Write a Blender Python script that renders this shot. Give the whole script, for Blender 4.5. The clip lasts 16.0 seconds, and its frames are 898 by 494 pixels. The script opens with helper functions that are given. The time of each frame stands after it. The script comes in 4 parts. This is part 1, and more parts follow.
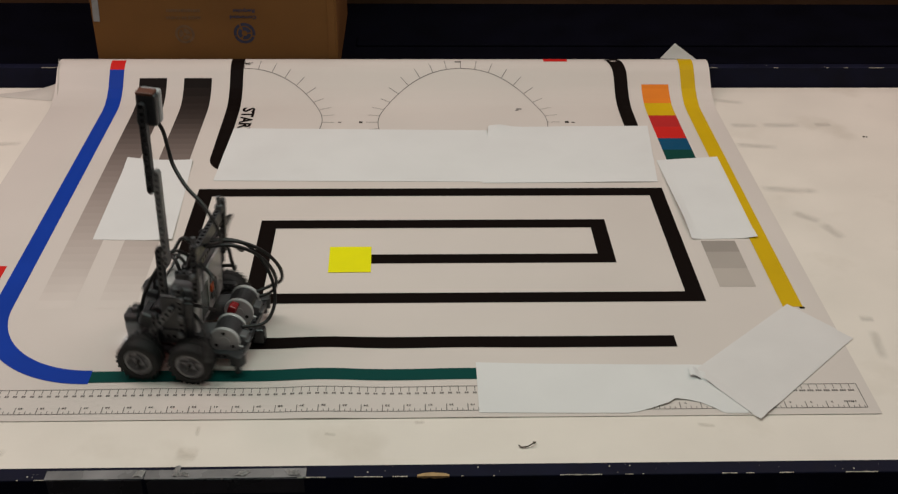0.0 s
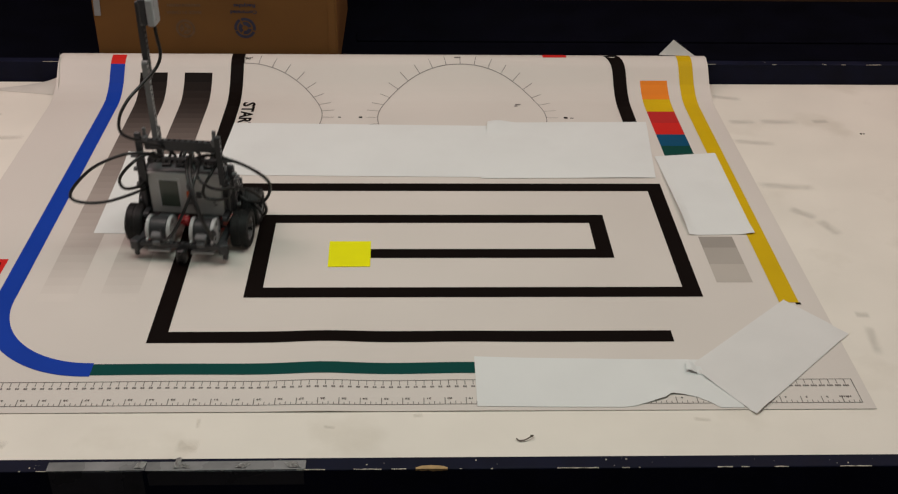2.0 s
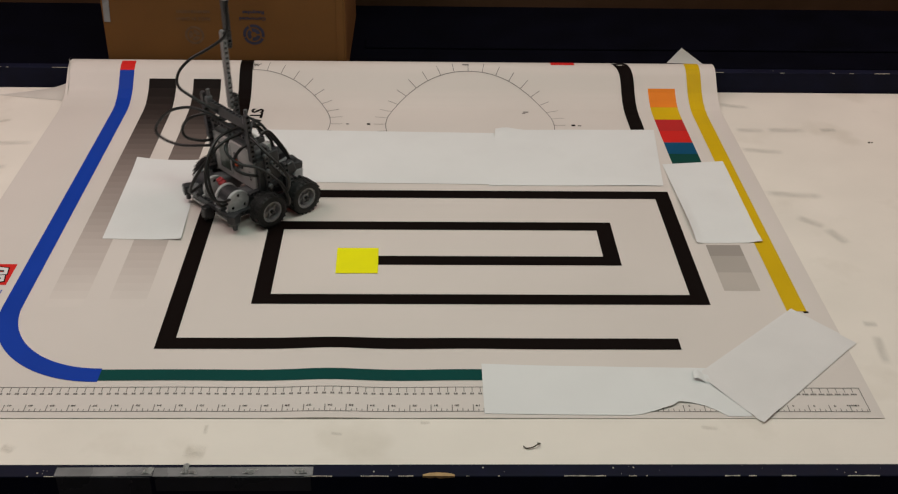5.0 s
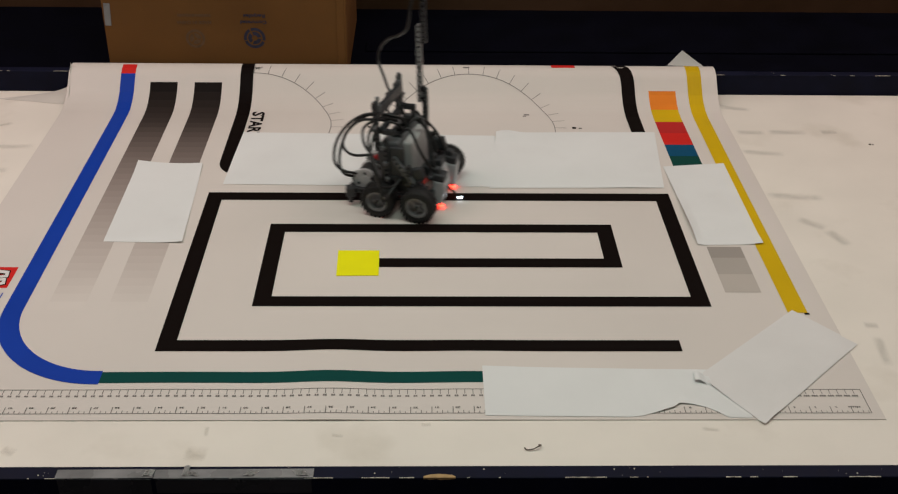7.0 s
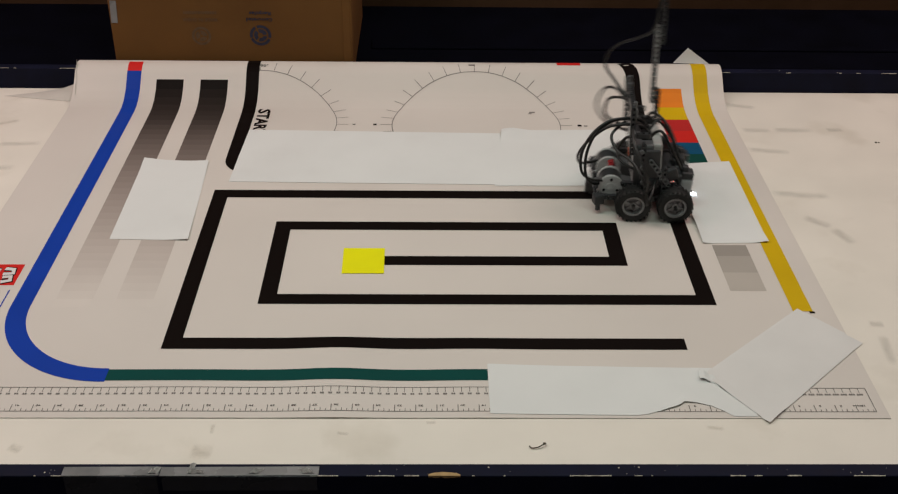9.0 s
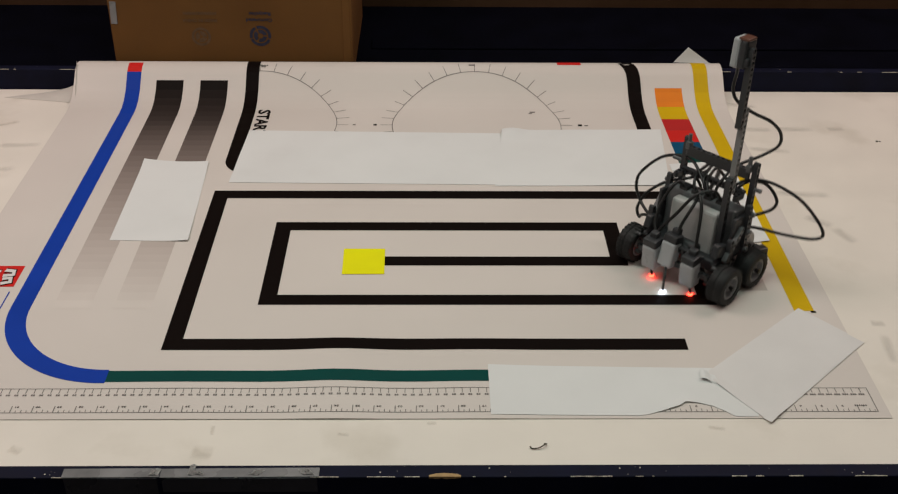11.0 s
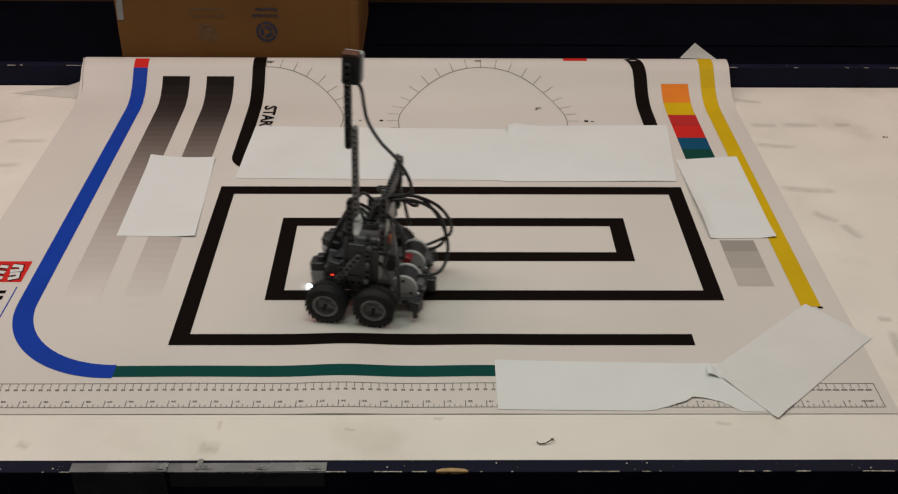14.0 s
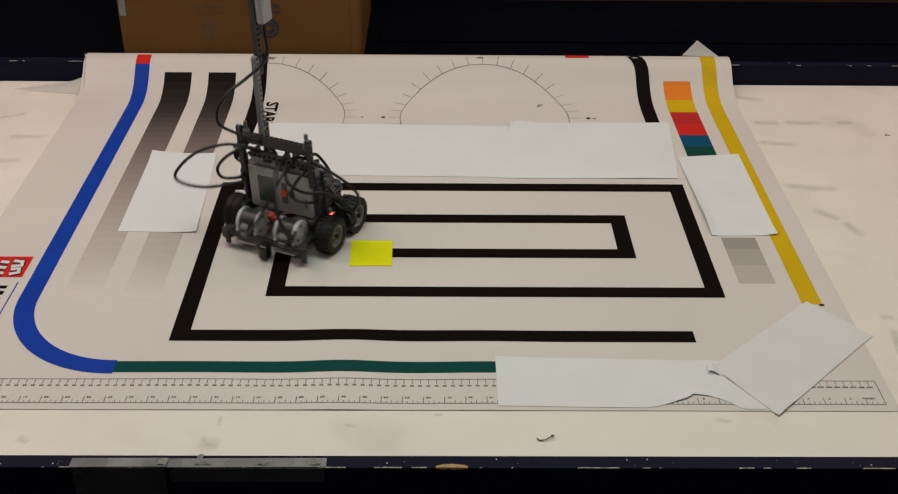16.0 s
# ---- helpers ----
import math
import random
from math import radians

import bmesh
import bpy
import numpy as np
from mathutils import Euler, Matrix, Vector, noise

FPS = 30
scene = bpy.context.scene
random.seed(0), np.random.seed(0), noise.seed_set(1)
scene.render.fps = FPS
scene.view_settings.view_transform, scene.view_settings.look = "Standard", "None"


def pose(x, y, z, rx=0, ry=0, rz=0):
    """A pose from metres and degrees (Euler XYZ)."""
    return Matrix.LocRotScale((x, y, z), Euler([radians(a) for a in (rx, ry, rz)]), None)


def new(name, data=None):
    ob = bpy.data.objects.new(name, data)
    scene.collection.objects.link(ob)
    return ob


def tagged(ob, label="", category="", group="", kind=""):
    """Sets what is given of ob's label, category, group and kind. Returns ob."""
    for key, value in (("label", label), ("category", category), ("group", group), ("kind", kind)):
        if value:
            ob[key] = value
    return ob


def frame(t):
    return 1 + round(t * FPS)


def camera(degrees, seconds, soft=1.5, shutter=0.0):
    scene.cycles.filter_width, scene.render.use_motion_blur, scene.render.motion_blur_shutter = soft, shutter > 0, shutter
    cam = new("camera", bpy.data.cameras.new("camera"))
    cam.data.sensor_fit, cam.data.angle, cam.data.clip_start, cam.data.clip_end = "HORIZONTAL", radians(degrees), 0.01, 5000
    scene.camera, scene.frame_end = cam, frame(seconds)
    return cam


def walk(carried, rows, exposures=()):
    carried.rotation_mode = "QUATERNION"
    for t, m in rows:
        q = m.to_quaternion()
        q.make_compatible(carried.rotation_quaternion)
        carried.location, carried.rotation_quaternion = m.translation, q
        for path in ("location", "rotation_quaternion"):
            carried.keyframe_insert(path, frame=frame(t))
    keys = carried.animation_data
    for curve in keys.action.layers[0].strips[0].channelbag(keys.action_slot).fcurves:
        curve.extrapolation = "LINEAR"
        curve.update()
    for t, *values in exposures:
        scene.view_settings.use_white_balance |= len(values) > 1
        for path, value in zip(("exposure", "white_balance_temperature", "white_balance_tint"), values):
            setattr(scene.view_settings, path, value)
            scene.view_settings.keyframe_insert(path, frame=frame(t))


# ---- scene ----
cam = camera(44.0, 16.0, soft=1.2, shutter=0.9)
CAMERA_ROWS = [  # seconds, eye, yaw, pitch, roll
    (0.0, 0.0009, 0.0113, 0.8618, -1.582, -31.920, -0.678),
    (0.5, 0.0030, 0.0112, 0.8640, -1.372, -32.309, -0.624),
    (1.0, 0.0009, 0.0142, 0.8558, -1.439, -32.155, -0.767),
    (1.5, -0.0001, 0.0029, 0.8672, -1.425, -32.258, -0.899),
    (2.0, 0.0002, 0.0028, 0.8674, -1.520, -32.195, -0.903),
    (2.5, -0.0004, 0.0029, 0.8678, -1.546, -32.108, -0.704),
    (3.0, -0.0014, 0.0024, 0.8685, -1.317, -32.032, -0.866),
    (3.5, 0.0007, 0.0008, 0.8677, -1.095, -31.966, -0.836),
    (4.0, -0.0020, 0.0021, 0.8688, -1.124, -31.911, -0.988),
    (6.5, -0.0008, 0.0008, 0.8693, -1.061, -31.794, -0.868),
    (7.0, -0.0004, 0.0001, 0.8665, -1.087, -31.642, -0.821),
    (7.5, -0.0001, 0.0002, 0.8683, -0.971, -31.707, -0.836),
    (8.0, 0.0030, -0.0006, 0.8669, -0.780, -31.777, -0.848),
    (8.5, -0.0024, -0.0011, 0.8685, -0.712, -31.860, -0.797),
    (9.0, 0.0000, 0.0000, 0.8703, -0.800, -31.866, -0.739),
    (11.5, 0.0015, 0.0023, 0.8690, -0.815, -31.872, -0.557),
    (12.0, 0.0002, 0.0006, 0.8659, -0.745, -31.855, -0.605),
    (12.5, -0.0009, 0.0005, 0.8658, -0.605, -31.950, -0.709),
    (13.0, -0.0013, 0.0022, 0.8691, -0.596, -32.162, -0.736),
    (13.5, 0.0017, 0.0021, 0.8676, -0.495, -32.077, -0.639),
    (14.0, -0.0011, 0.0010, 0.8682, -0.606, -32.035, -0.455),
    (14.5, 0.0014, 0.0023, 0.8695, -0.488, -32.183, -0.395),
    (15.0, -0.0014, 0.0013, 0.8667, -0.436, -32.141, -0.557),
    (15.5, 0.0001, 0.0011, 0.8659, -0.418, -32.152, -0.569),
    (16.0, 0.0011, 0.0005, 0.8655, -0.404, -32.125, -0.526),
]
ROBOT_ROWS = [  # seconds, x, y, heading in degrees
    (0.0, -0.2915, 1.1705, 81.6),
    (0.2, -0.2900, 1.1925, 58.0),
    (0.3, -0.2867, 1.1976, 48.0),
    (0.5, -0.3054, 1.2065, 32.7),
    (0.7, -0.3173, 1.2241, 22.0),
    (0.8, -0.3177, 1.2256, 15.0),
    (1.0, -0.3215, 1.2740, 9.6),
    (1.2, -0.3251, 1.3219, 4.0),
    (1.5, -0.3412, 1.3732, -1.9),
    (1.7, -0.3150, 1.3809, -20.0),
    (1.8, -0.3226, 1.3820, -12.0),
    (2.0, -0.3220, 1.4280, -6.5),
    (2.2, -0.3195, 1.4606, -3.0),
    (2.5, -0.3128, 1.5318, -0.8),
    (2.7, -0.3041, 1.5218, -25.0),
    (2.8, -0.2980, 1.5202, -36.0),
    (2.9, -0.3037, 1.5199, -27.0),
    (3.0, -0.3080, 1.5219, -13.9),
    (3.1, -0.3097, 1.5239, -4.0),
    (3.2, -0.3154, 1.5269, -5.0),
    (3.4, -0.3028, 1.5231, -27.0),
    (3.5, -0.3032, 1.5153, -28.9),
    (3.7, -0.3096, 1.5209, -5.0),
    (3.8, -0.3093, 1.5192, -5.0),
    (4.0, -0.3073, 1.5191, -18.8),
    (4.2, -0.3004, 1.5160, -26.0),
    (5.3, -0.2450, 1.5520, -58.0),
    (6.3, -0.1340, 1.5762, -82.9),
    (6.5, -0.0868, 1.5758, -78.7),
    (6.9, -0.0339, 1.5697, -107.2),
    (7.0, -0.0139, 1.5659, -107.8),
    (7.1, 0.0007, 1.5649, -103.5),
    (7.3, 0.0233, 1.5705, -84.8),
    (7.5, 0.0674, 1.5704, -84.2),
    (7.7, 0.1167, 1.5773, -80.9),
    (7.9, 0.1715, 1.5843, -87.9),
    (8.0, 0.1932, 1.5841, -82.3),
    (8.1, 0.2123, 1.5847, -84.3),
    (8.3, 0.2227, 1.5738, -106.6),
    (8.5, 0.2573, 1.5632, -108.4),
    (8.7, 0.2771, 1.5620, -89.4),
    (8.9, 0.3223, 1.5620, -85.3),
    (9.0, 0.3521, 1.5589, -94.1),
    (9.1, 0.3564, 1.5520, -106.3),
    (9.2, 0.3478, 1.5474, -112.9),
    (10.2, 0.3860, 1.4300, -176.0),
    (11.3, 0.3550, 1.2930, -234.0),
    (11.5, 0.3345, 1.2705, -235.6),
    (11.6, 0.3195, 1.2798, -254.2),
    (11.8, 0.2843, 1.2719, -255.8),
    (12.0, 0.2434, 1.2627, -262.1),
    (12.2, 0.2022, 1.2673, -266.5),
    (12.4, 0.1828, 1.2732, -283.6),
    (12.5, 0.1610, 1.2733, -283.9),
    (12.6, 0.1354, 1.2763, -281.2),
    (12.8, 0.1094, 1.2736, -262.5),
    (13.0, 0.0712, 1.2678, -263.6),
    (13.2, 0.0152, 1.2653, -259.4),
    (13.4, -0.0339, 1.2609, -260.4),
    (13.5, -0.0395, 1.2587, -275.4),
    (13.6, -0.0530, 1.2658, -277.5),
    (13.8, -0.0794, 1.2755, -279.7),
    (14.0, -0.0989, 1.2783, -279.0),
    (14.2, -0.1395, 1.2824, -274.7),
    (14.5, -0.1894, 1.2868, -292.7),
    (14.6, -0.1840, 1.2767, -303.0),
    (14.8, -0.1749, 1.2942, -322.0),
    (15.0, -0.1845, 1.3058, -331.5),
    (15.2, -0.2094, 1.3356, -338.0),
    (15.3, -0.2054, 1.3477, -347.0),
    (15.5, -0.2098, 1.3749, -352.3),
    (16.0, -0.2087, 1.4284, -385.0),
]
walk(cam, [(t, pose(x, y, z, 90 + pitch, roll, yaw)) for t, x, y, z, yaw, pitch, roll in CAMERA_ROWS],
     exposures=[(0.0, 0.0), (16.0, 0.0)])

# ---- light: added unseen lamps; warmer sides and greenish middle imitate camera colour shading ----
world = bpy.data.worlds.new("hall_dimness")
world.use_nodes = True
world.node_tree.nodes["Background"].inputs[0].default_value = (0.9, 0.95, 1.0, 1)
world.node_tree.nodes["Background"].inputs[1].default_value = 0.02
scene.world = world
CEILING = 2.35
LAMPS = [(-1.40, 1.65, 1.65, 1.0, 0.765, 0.735, 16.8), (1.40, 1.95, 1.65, 1.0, 0.768, 0.718, 14.0), (-0.02, 1.18, 1.60, 0.83, 1.0, 0.895, 10.2),
         # two added ceiling fills; the front one lifts the dark rail face
         (-0.1, 3.3, CEILING - 0.04, 1.0, 0.93, 0.86, 5), (0.0, -1.1, CEILING - 0.04, 1.0, 0.93, 0.86, 9)]
for lx, ly, lz, cr, cg, cb, power in LAMPS:
    data = bpy.data.lights.new("unseen_area_light", "AREA")
    data.shape, data.size, data.size_y, data.energy, data.color = "RECTANGLE", 1.2, 0.55, power, (cr, cg, cb)
    ob = new("unseen_area_light", data)
    ob.matrix_world = pose(lx, ly, lz)


# ---- materials ----
def material(name, color, rough=0.5, metal=0.0, vary=0.08, scale=30.0, bump=0.0, bump_scale=200.0, spec=0.5,
             stain=None, stain_scale=4.0, stain_low=0.55, stain_high=0.75, per_object=0.0):
    m = bpy.data.materials.new(name)
    m.use_nodes = True
    nt, links = m.node_tree, m.node_tree.links
    b = nt.nodes["Principled BSDF"]
    b.inputs["Roughness"].default_value, b.inputs["Metallic"].default_value = rough, metal
    b.inputs["Specular IOR Level"].default_value = spec
    co = nt.nodes.new("ShaderNodeTexCoord")
    big = nt.nodes.new("ShaderNodeTexNoise")
    big.inputs["Scale"].default_value, big.inputs["Detail"].default_value = scale, 6
    links.new(co.outputs["Object"], big.inputs["Vector"])
    ramp = nt.nodes.new("ShaderNodeMapRange")
    ramp.inputs[1].default_value, ramp.inputs[2].default_value = 0.3, 0.7
    ramp.inputs[3].default_value, ramp.inputs[4].default_value = 1 - vary, 1 + vary
    links.new(big.outputs[0], ramp.inputs[0])
    mul = nt.nodes.new("ShaderNodeVectorMath")
    mul.operation = "SCALE"
    mul.inputs[0].default_value = color
    links.new(ramp.outputs[0], mul.inputs["Scale"])
    out = mul.outputs[0]
    if stain:
        sn = nt.nodes.new("ShaderNodeTexNoise")
        sn.inputs["Scale"].default_value, sn.inputs["Detail"].default_value = stain_scale, 8
        links.new(co.outputs["Object"], sn.inputs["Vector"])
        sr = nt.nodes.new("ShaderNodeMapRange")
        sr.inputs[1].default_value, sr.inputs[2].default_value = stain_low, stain_high
        links.new(sn.outputs[0], sr.inputs[0])
        mix = nt.nodes.new("ShaderNodeMix")
        mix.data_type = "RGBA"
        links.new(sr.outputs[0], mix.inputs[0])
        links.new(out, mix.inputs[6])
        mix.inputs[7].default_value = (*stain, 1)
        out = mix.outputs[2]
    links.new(out, b.inputs["Base Color"])
    rr = nt.nodes.new("ShaderNodeMapRange")
    rr.inputs[1].default_value, rr.inputs[2].default_value = 0.3, 0.7
    rr.inputs[3].default_value, rr.inputs[4].default_value = max(0.02, rough - 0.08), min(1, rough + 0.08)
    links.new(big.outputs[0], rr.inputs[0])
    links.new(rr.outputs[0], b.inputs["Roughness"])
    if bump:
        fine = nt.nodes.new("ShaderNodeTexNoise")
        fine.inputs["Scale"].default_value, fine.inputs["Detail"].default_value = bump_scale, 4
        links.new(co.outputs["Object"], fine.inputs["Vector"])
        bp = nt.nodes.new("ShaderNodeBump")
        bp.inputs["Strength"].default_value, bp.inputs["Distance"].default_value = bump, 0.001
        links.new(fine.outputs[0], bp.inputs["Height"])
        links.new(bp.outputs[0], b.inputs["Normal"])
    return m


def glow(name, color, strength):
    m = bpy.data.materials.new(name)
    m.use_nodes = True
    b = m.node_tree.nodes["Principled BSDF"]
    b.inputs["Base Color"].default_value = (*color, 1)
    b.inputs["Emission Color"].default_value = (*color, 1)
    b.inputs["Emission Strength"].default_value = strength
    return m


WHITE_BOARD = material("white_painted_board", (0.80, 0.745, 0.668), 0.42, vary=0.03, scale=9, bump=0.12, bump_scale=60,
                       stain=(0.55, 0.49, 0.40), stain_scale=7, stain_low=0.56, stain_high=0.95)
NAVY = material("navy_gloss_paint", (0.0062, 0.0072, 0.020), 0.6, spec=0.10, vary=0.25, scale=25, bump=0.15, bump_scale=90)
NAVY_DULL = material("dull_navy_paint", (0.0022, 0.0023, 0.0052), 0.85, spec=0.03, vary=0.3, scale=12, bump=0.1, bump_scale=60)
BARE = material("chipped_bare_edge", (0.55, 0.50, 0.42), 0.7, vary=0.2, scale=90)
CHIP = material("raw_wood_chip", (0.42, 0.27, 0.12), 0.8, vary=0.25, scale=120)
VINYL = material("matte_vinyl_print", (0.66, 0.605, 0.56), 0.5, vary=0.02, scale=5, bump=0.03, bump_scale=400, spec=0.3)
INK = material("black_ink", (0.0052, 0.0028, 0.0022), 0.65, vary=0.12, scale=15, spec=0.06)
SOFT_INK = material("soft_black_ink", (0.05, 0.045, 0.042), 0.6, vary=0.1, spec=0.12)
FINE_INK = material("fine_grey_ink", (0.19, 0.17, 0.16), 0.6, vary=0.1, spec=0.12)
BLUE = material("blue_ink", (0.006, 0.045, 0.36), 0.6, vary=0.06, scale=14, spec=0.12)
GREEN = material("dark_green_ink", (0.001, 0.055, 0.048), 0.6, vary=0.06, scale=14, spec=0.12)
YELLOW = material("yellow_ink", (0.62, 0.40, 0.004), 0.6, vary=0.05, scale=14, spec=0.12)
RED = material("red_ink", (0.60, 0.020, 0.016), 0.6, vary=0.05, scale=14, spec=0.12)
DARK_RED = material("dark_red_ink", (0.46, 0.022, 0.022), 0.6, vary=0.05, scale=14, spec=0.12)
ORANGE = material("orange_ink", (0.78, 0.22, 0.02), 0.6, vary=0.05, scale=14, spec=0.12)
TEAL_BLUE = material("deep_blue_ink", (0.004, 0.07, 0.15), 0.6, vary=0.05, scale=14, spec=0.12)
GREEN_PATCH = material("bottle_green_ink", (0.003, 0.052, 0.042), 0.6, vary=0.05, scale=14, spec=0.12)
WHITE_INK = material("white_ink", (0.7, 0.68, 0.66), 0.5, spec=0.3)
THIN_PAPER = material("thin_creased_paper", (0.70, 0.68, 0.665), 0.8, vary=0.03, scale=14, bump=0.08, bump_scale=200, spec=0.2)
PAPER = material("printer_paper", (0.725, 0.73, 0.72), 0.8, vary=0.02, scale=12, bump=0.05, bump_scale=300, spec=0.2, stain=(0.675, 0.675, 0.665), stain_scale=6.0, stain_low=0.5, stain_high=0.72)
FILM = material("cloudy_plastic_sheet", (0.62, 0.58, 0.53), 0.35, vary=0.05)
STICKY = material("yellow_sticky_paper", (0.83, 0.80, 0.002), 0.75, vary=0.03, scale=25, spec=0.2)
CARD = material("brown_cardboard", (0.158, 0.070, 0.019), 0.8, vary=0.1, scale=6, bump=0.1, bump_scale=150, spec=0.2,
                stain=(0.12, 0.051, 0.0135), stain_scale=3.5, stain_low=0.5, stain_high=0.8)
CARD_INK = material("blue_black_box_print", (0.035, 0.035, 0.06), 0.8, vary=0.25, scale=70, spec=0.2)
CARD_FAINT = material("worn_box_print", (0.13, 0.075, 0.04), 0.8, vary=0.25, scale=70, spec=0.2)
TAPE = material("grey_packing_tape", (0.20, 0.197, 0.20), 0.28, vary=0.25, scale=22, bump=0.3, bump_scale=45)
PALE_TAPE = material("cloudy_tape_curl", (0.42, 0.41, 0.40), 0.35, vary=0.25, scale=60, bump=0.3, bump_scale=90)
DARK_TAPE = material("dark_grey_tape", (0.030, 0.030, 0.038), 0.3, vary=0.3, scale=22, bump=0.3, bump_scale=45)


def smudge(name, color, strength, breakup):
    """A stain that thins out towards its rim and is broken up by the grain of the board."""
    m = bpy.data.materials.new(name)
    m.use_nodes = True
    nt, links = m.node_tree, m.node_tree.links
    b, out = nt.nodes["Principled BSDF"], nt.nodes["Material Output"]
    b.inputs["Base Color"].default_value, b.inputs["Roughness"].default_value = (*color, 1), 0.6
    co = nt.nodes.new("ShaderNodeTexCoord")
    ball = nt.nodes.new("ShaderNodeVectorMath")
    ball.operation = "MULTIPLY_ADD"
    ball.inputs[1].default_value, ball.inputs[2].default_value = (2, 2, 0), (-1, -1, 0)
    links.new(co.outputs["Generated"], ball.inputs[0])
    size = nt.nodes.new("ShaderNodeVectorMath")
    size.operation = "ABSOLUTE"
    links.new(ball.outputs[0], size.inputs[0])
    axes = nt.nodes.new("ShaderNodeSeparateXYZ")
    links.new(size.outputs[0], axes.inputs[0])
    fades = []
    for axis, start, peak in (("X", 0.55, strength), ("Y", 0.10, 1.0)):
        fade = nt.nodes.new("ShaderNodeMapRange")
        fade.interpolation_type = "SMOOTHSTEP"
        fade.inputs[1].default_value, fade.inputs[2].default_value, fade.inputs[3].default_value, fade.inputs[4].default_value = start, 1.0, peak, 0.0
        links.new(axes.outputs[axis], fade.inputs[0])
        fades.append(fade)
    rim = nt.nodes.new("ShaderNodeMath")
    rim.operation = "MULTIPLY"
    links.new(fades[0].outputs[0], rim.inputs[0])
    links.new(fades[1].outputs[0], rim.inputs[1])
    grain = nt.nodes.new("ShaderNodeTexNoise")
    grain.inputs["Scale"].default_value, grain.inputs["Detail"].default_value = breakup, 5
    links.new(co.outputs["Object"], grain.inputs["Vector"])
    cut = nt.nodes.new("ShaderNodeMapRange")
    cut.inputs[1].default_value, cut.inputs[2].default_value = 0.22, 0.58
    links.new(grain.outputs[0], cut.inputs[0])
    mul = nt.nodes.new("ShaderNodeMath")
    mul.operation = "MULTIPLY"
    links.new(rim.outputs[0], mul.inputs[0])
    links.new(cut.outputs[0], mul.inputs[1])
    clear, mix = nt.nodes.new("ShaderNodeBsdfTransparent"), nt.nodes.new("ShaderNodeMixShader")
    links.new(mul.outputs[0], mix.inputs[0])
    links.new(clear.outputs[0], mix.inputs[1])
    links.new(b.outputs[0], mix.inputs[2])
    links.new(mix.outputs[0], out.inputs[0])
    return m


SCUFF = smudge("grey_scuff", (0.50, 0.485, 0.45), 0.30, 22)
BROWN_SMUDGE = smudge("brown_smudge", (0.50, 0.44, 0.36), 0.22, 60)
DUST = material("pale_dust", (0.30, 0.28, 0.27), 0.8, vary=0.2, scale=200)
THREAD = material("dark_thread", (0.09, 0.075, 0.055), 0.8)
BROWN_WOOD = material("brown_wood", (0.06, 0.028, 0.012), 0.5, vary=0.2, scale=8)
FLOOR = material("dark_hall_floor", (0.05, 0.048, 0.05), 0.5, vary=0.15, scale=3)
WALL = material("hall_wall_paint", (0.36, 0.34, 0.31), 0.7, vary=0.05, scale=2)
CEIL = material("ceiling_tile", (0.6, 0.6, 0.58), 0.85, vary=0.05, scale=8)

RUBBER = material("black_rubber", (0.012, 0.012, 0.012), 0.6, vary=0.2, scale=80, bump=0.2, bump_scale=500, spec=0.35)
RIM = material("mid_grey_plastic_rim", (0.27, 0.27, 0.275), 0.35, vary=0.08, scale=60)
LIGHT_GREY = material("light_grey_plastic", (0.40, 0.41, 0.42), 0.32, vary=0.05, scale=40)
PALE = material("pale_grey_plastic", (0.50, 0.50, 0.50), 0.3, vary=0.06, scale=40)
FACE = material("matte_grey_face_plate", (0.47, 0.47, 0.46), 0.45, vary=0.06, scale=40)
BATTERY = material("battery_box_grey", (0.44, 0.44, 0.43), 0.4, vary=0.06, scale=40)
BEAM_GREY = material("worn_grey_beam", (0.21, 0.21, 0.21), 0.4, vary=0.1, scale=60)
DARK_GREY = material("dark_grey_plastic", (0.030, 0.031, 0.034), 0.42, vary=0.12, scale=50)
MID_GREY = material("mid_grey_plastic", (0.105, 0.108, 0.112), 0.38, vary=0.08, scale=50)
BLACK = material("black_plastic", (0.012, 0.012, 0.013), 0.3, vary=0.2, scale=50)
SCREEN = material("dark_green_display", (0.055, 0.070, 0.055), 0.2, vary=0.1, scale=30)
BUTTON = material("orange_button", (0.62, 0.09, 0.01), 0.35, vary=0.04)
CABLE = material("black_cable_jacket", (0.007, 0.007, 0.007), 0.45, vary=0.15, scale=60)
RUST = material("brown_red_plastic", (0.10, 0.035, 0.02), 0.45, vary=0.1)
# red that stands for the sensors' light showing through the chassis
GAP_RED = material("sensor_light_red", (0.30, 0.010, 0.014), 0.35)
# glow of the discs that stand for sensor light on the mat
RED_GLOW = glow("red_spot_glow", (1.0, 0.03, 0.015), 16)
WHITE_GLOW = glow("white_spot_glow", (0.72, 0.85, 1.0), 17)


# ---- mesh helpers ----
def part(name, bm, mat, parent=None, label="", smooth=False):
    """Links a bmesh as one mesh object, under a thing or part if given."""
    me = bpy.data.meshes.new(name)
    bm.normal_update()
    bm.to_mesh(me)
    bm.free()
    me.materials.append(mat)
    if smooth:
        me.polygons.foreach_set("use_smooth", [True] * len(me.polygons))
    ob = new(name, me)
    if parent:
        ob.parent = parent
    if label:
        ob["label"] = label
    return ob


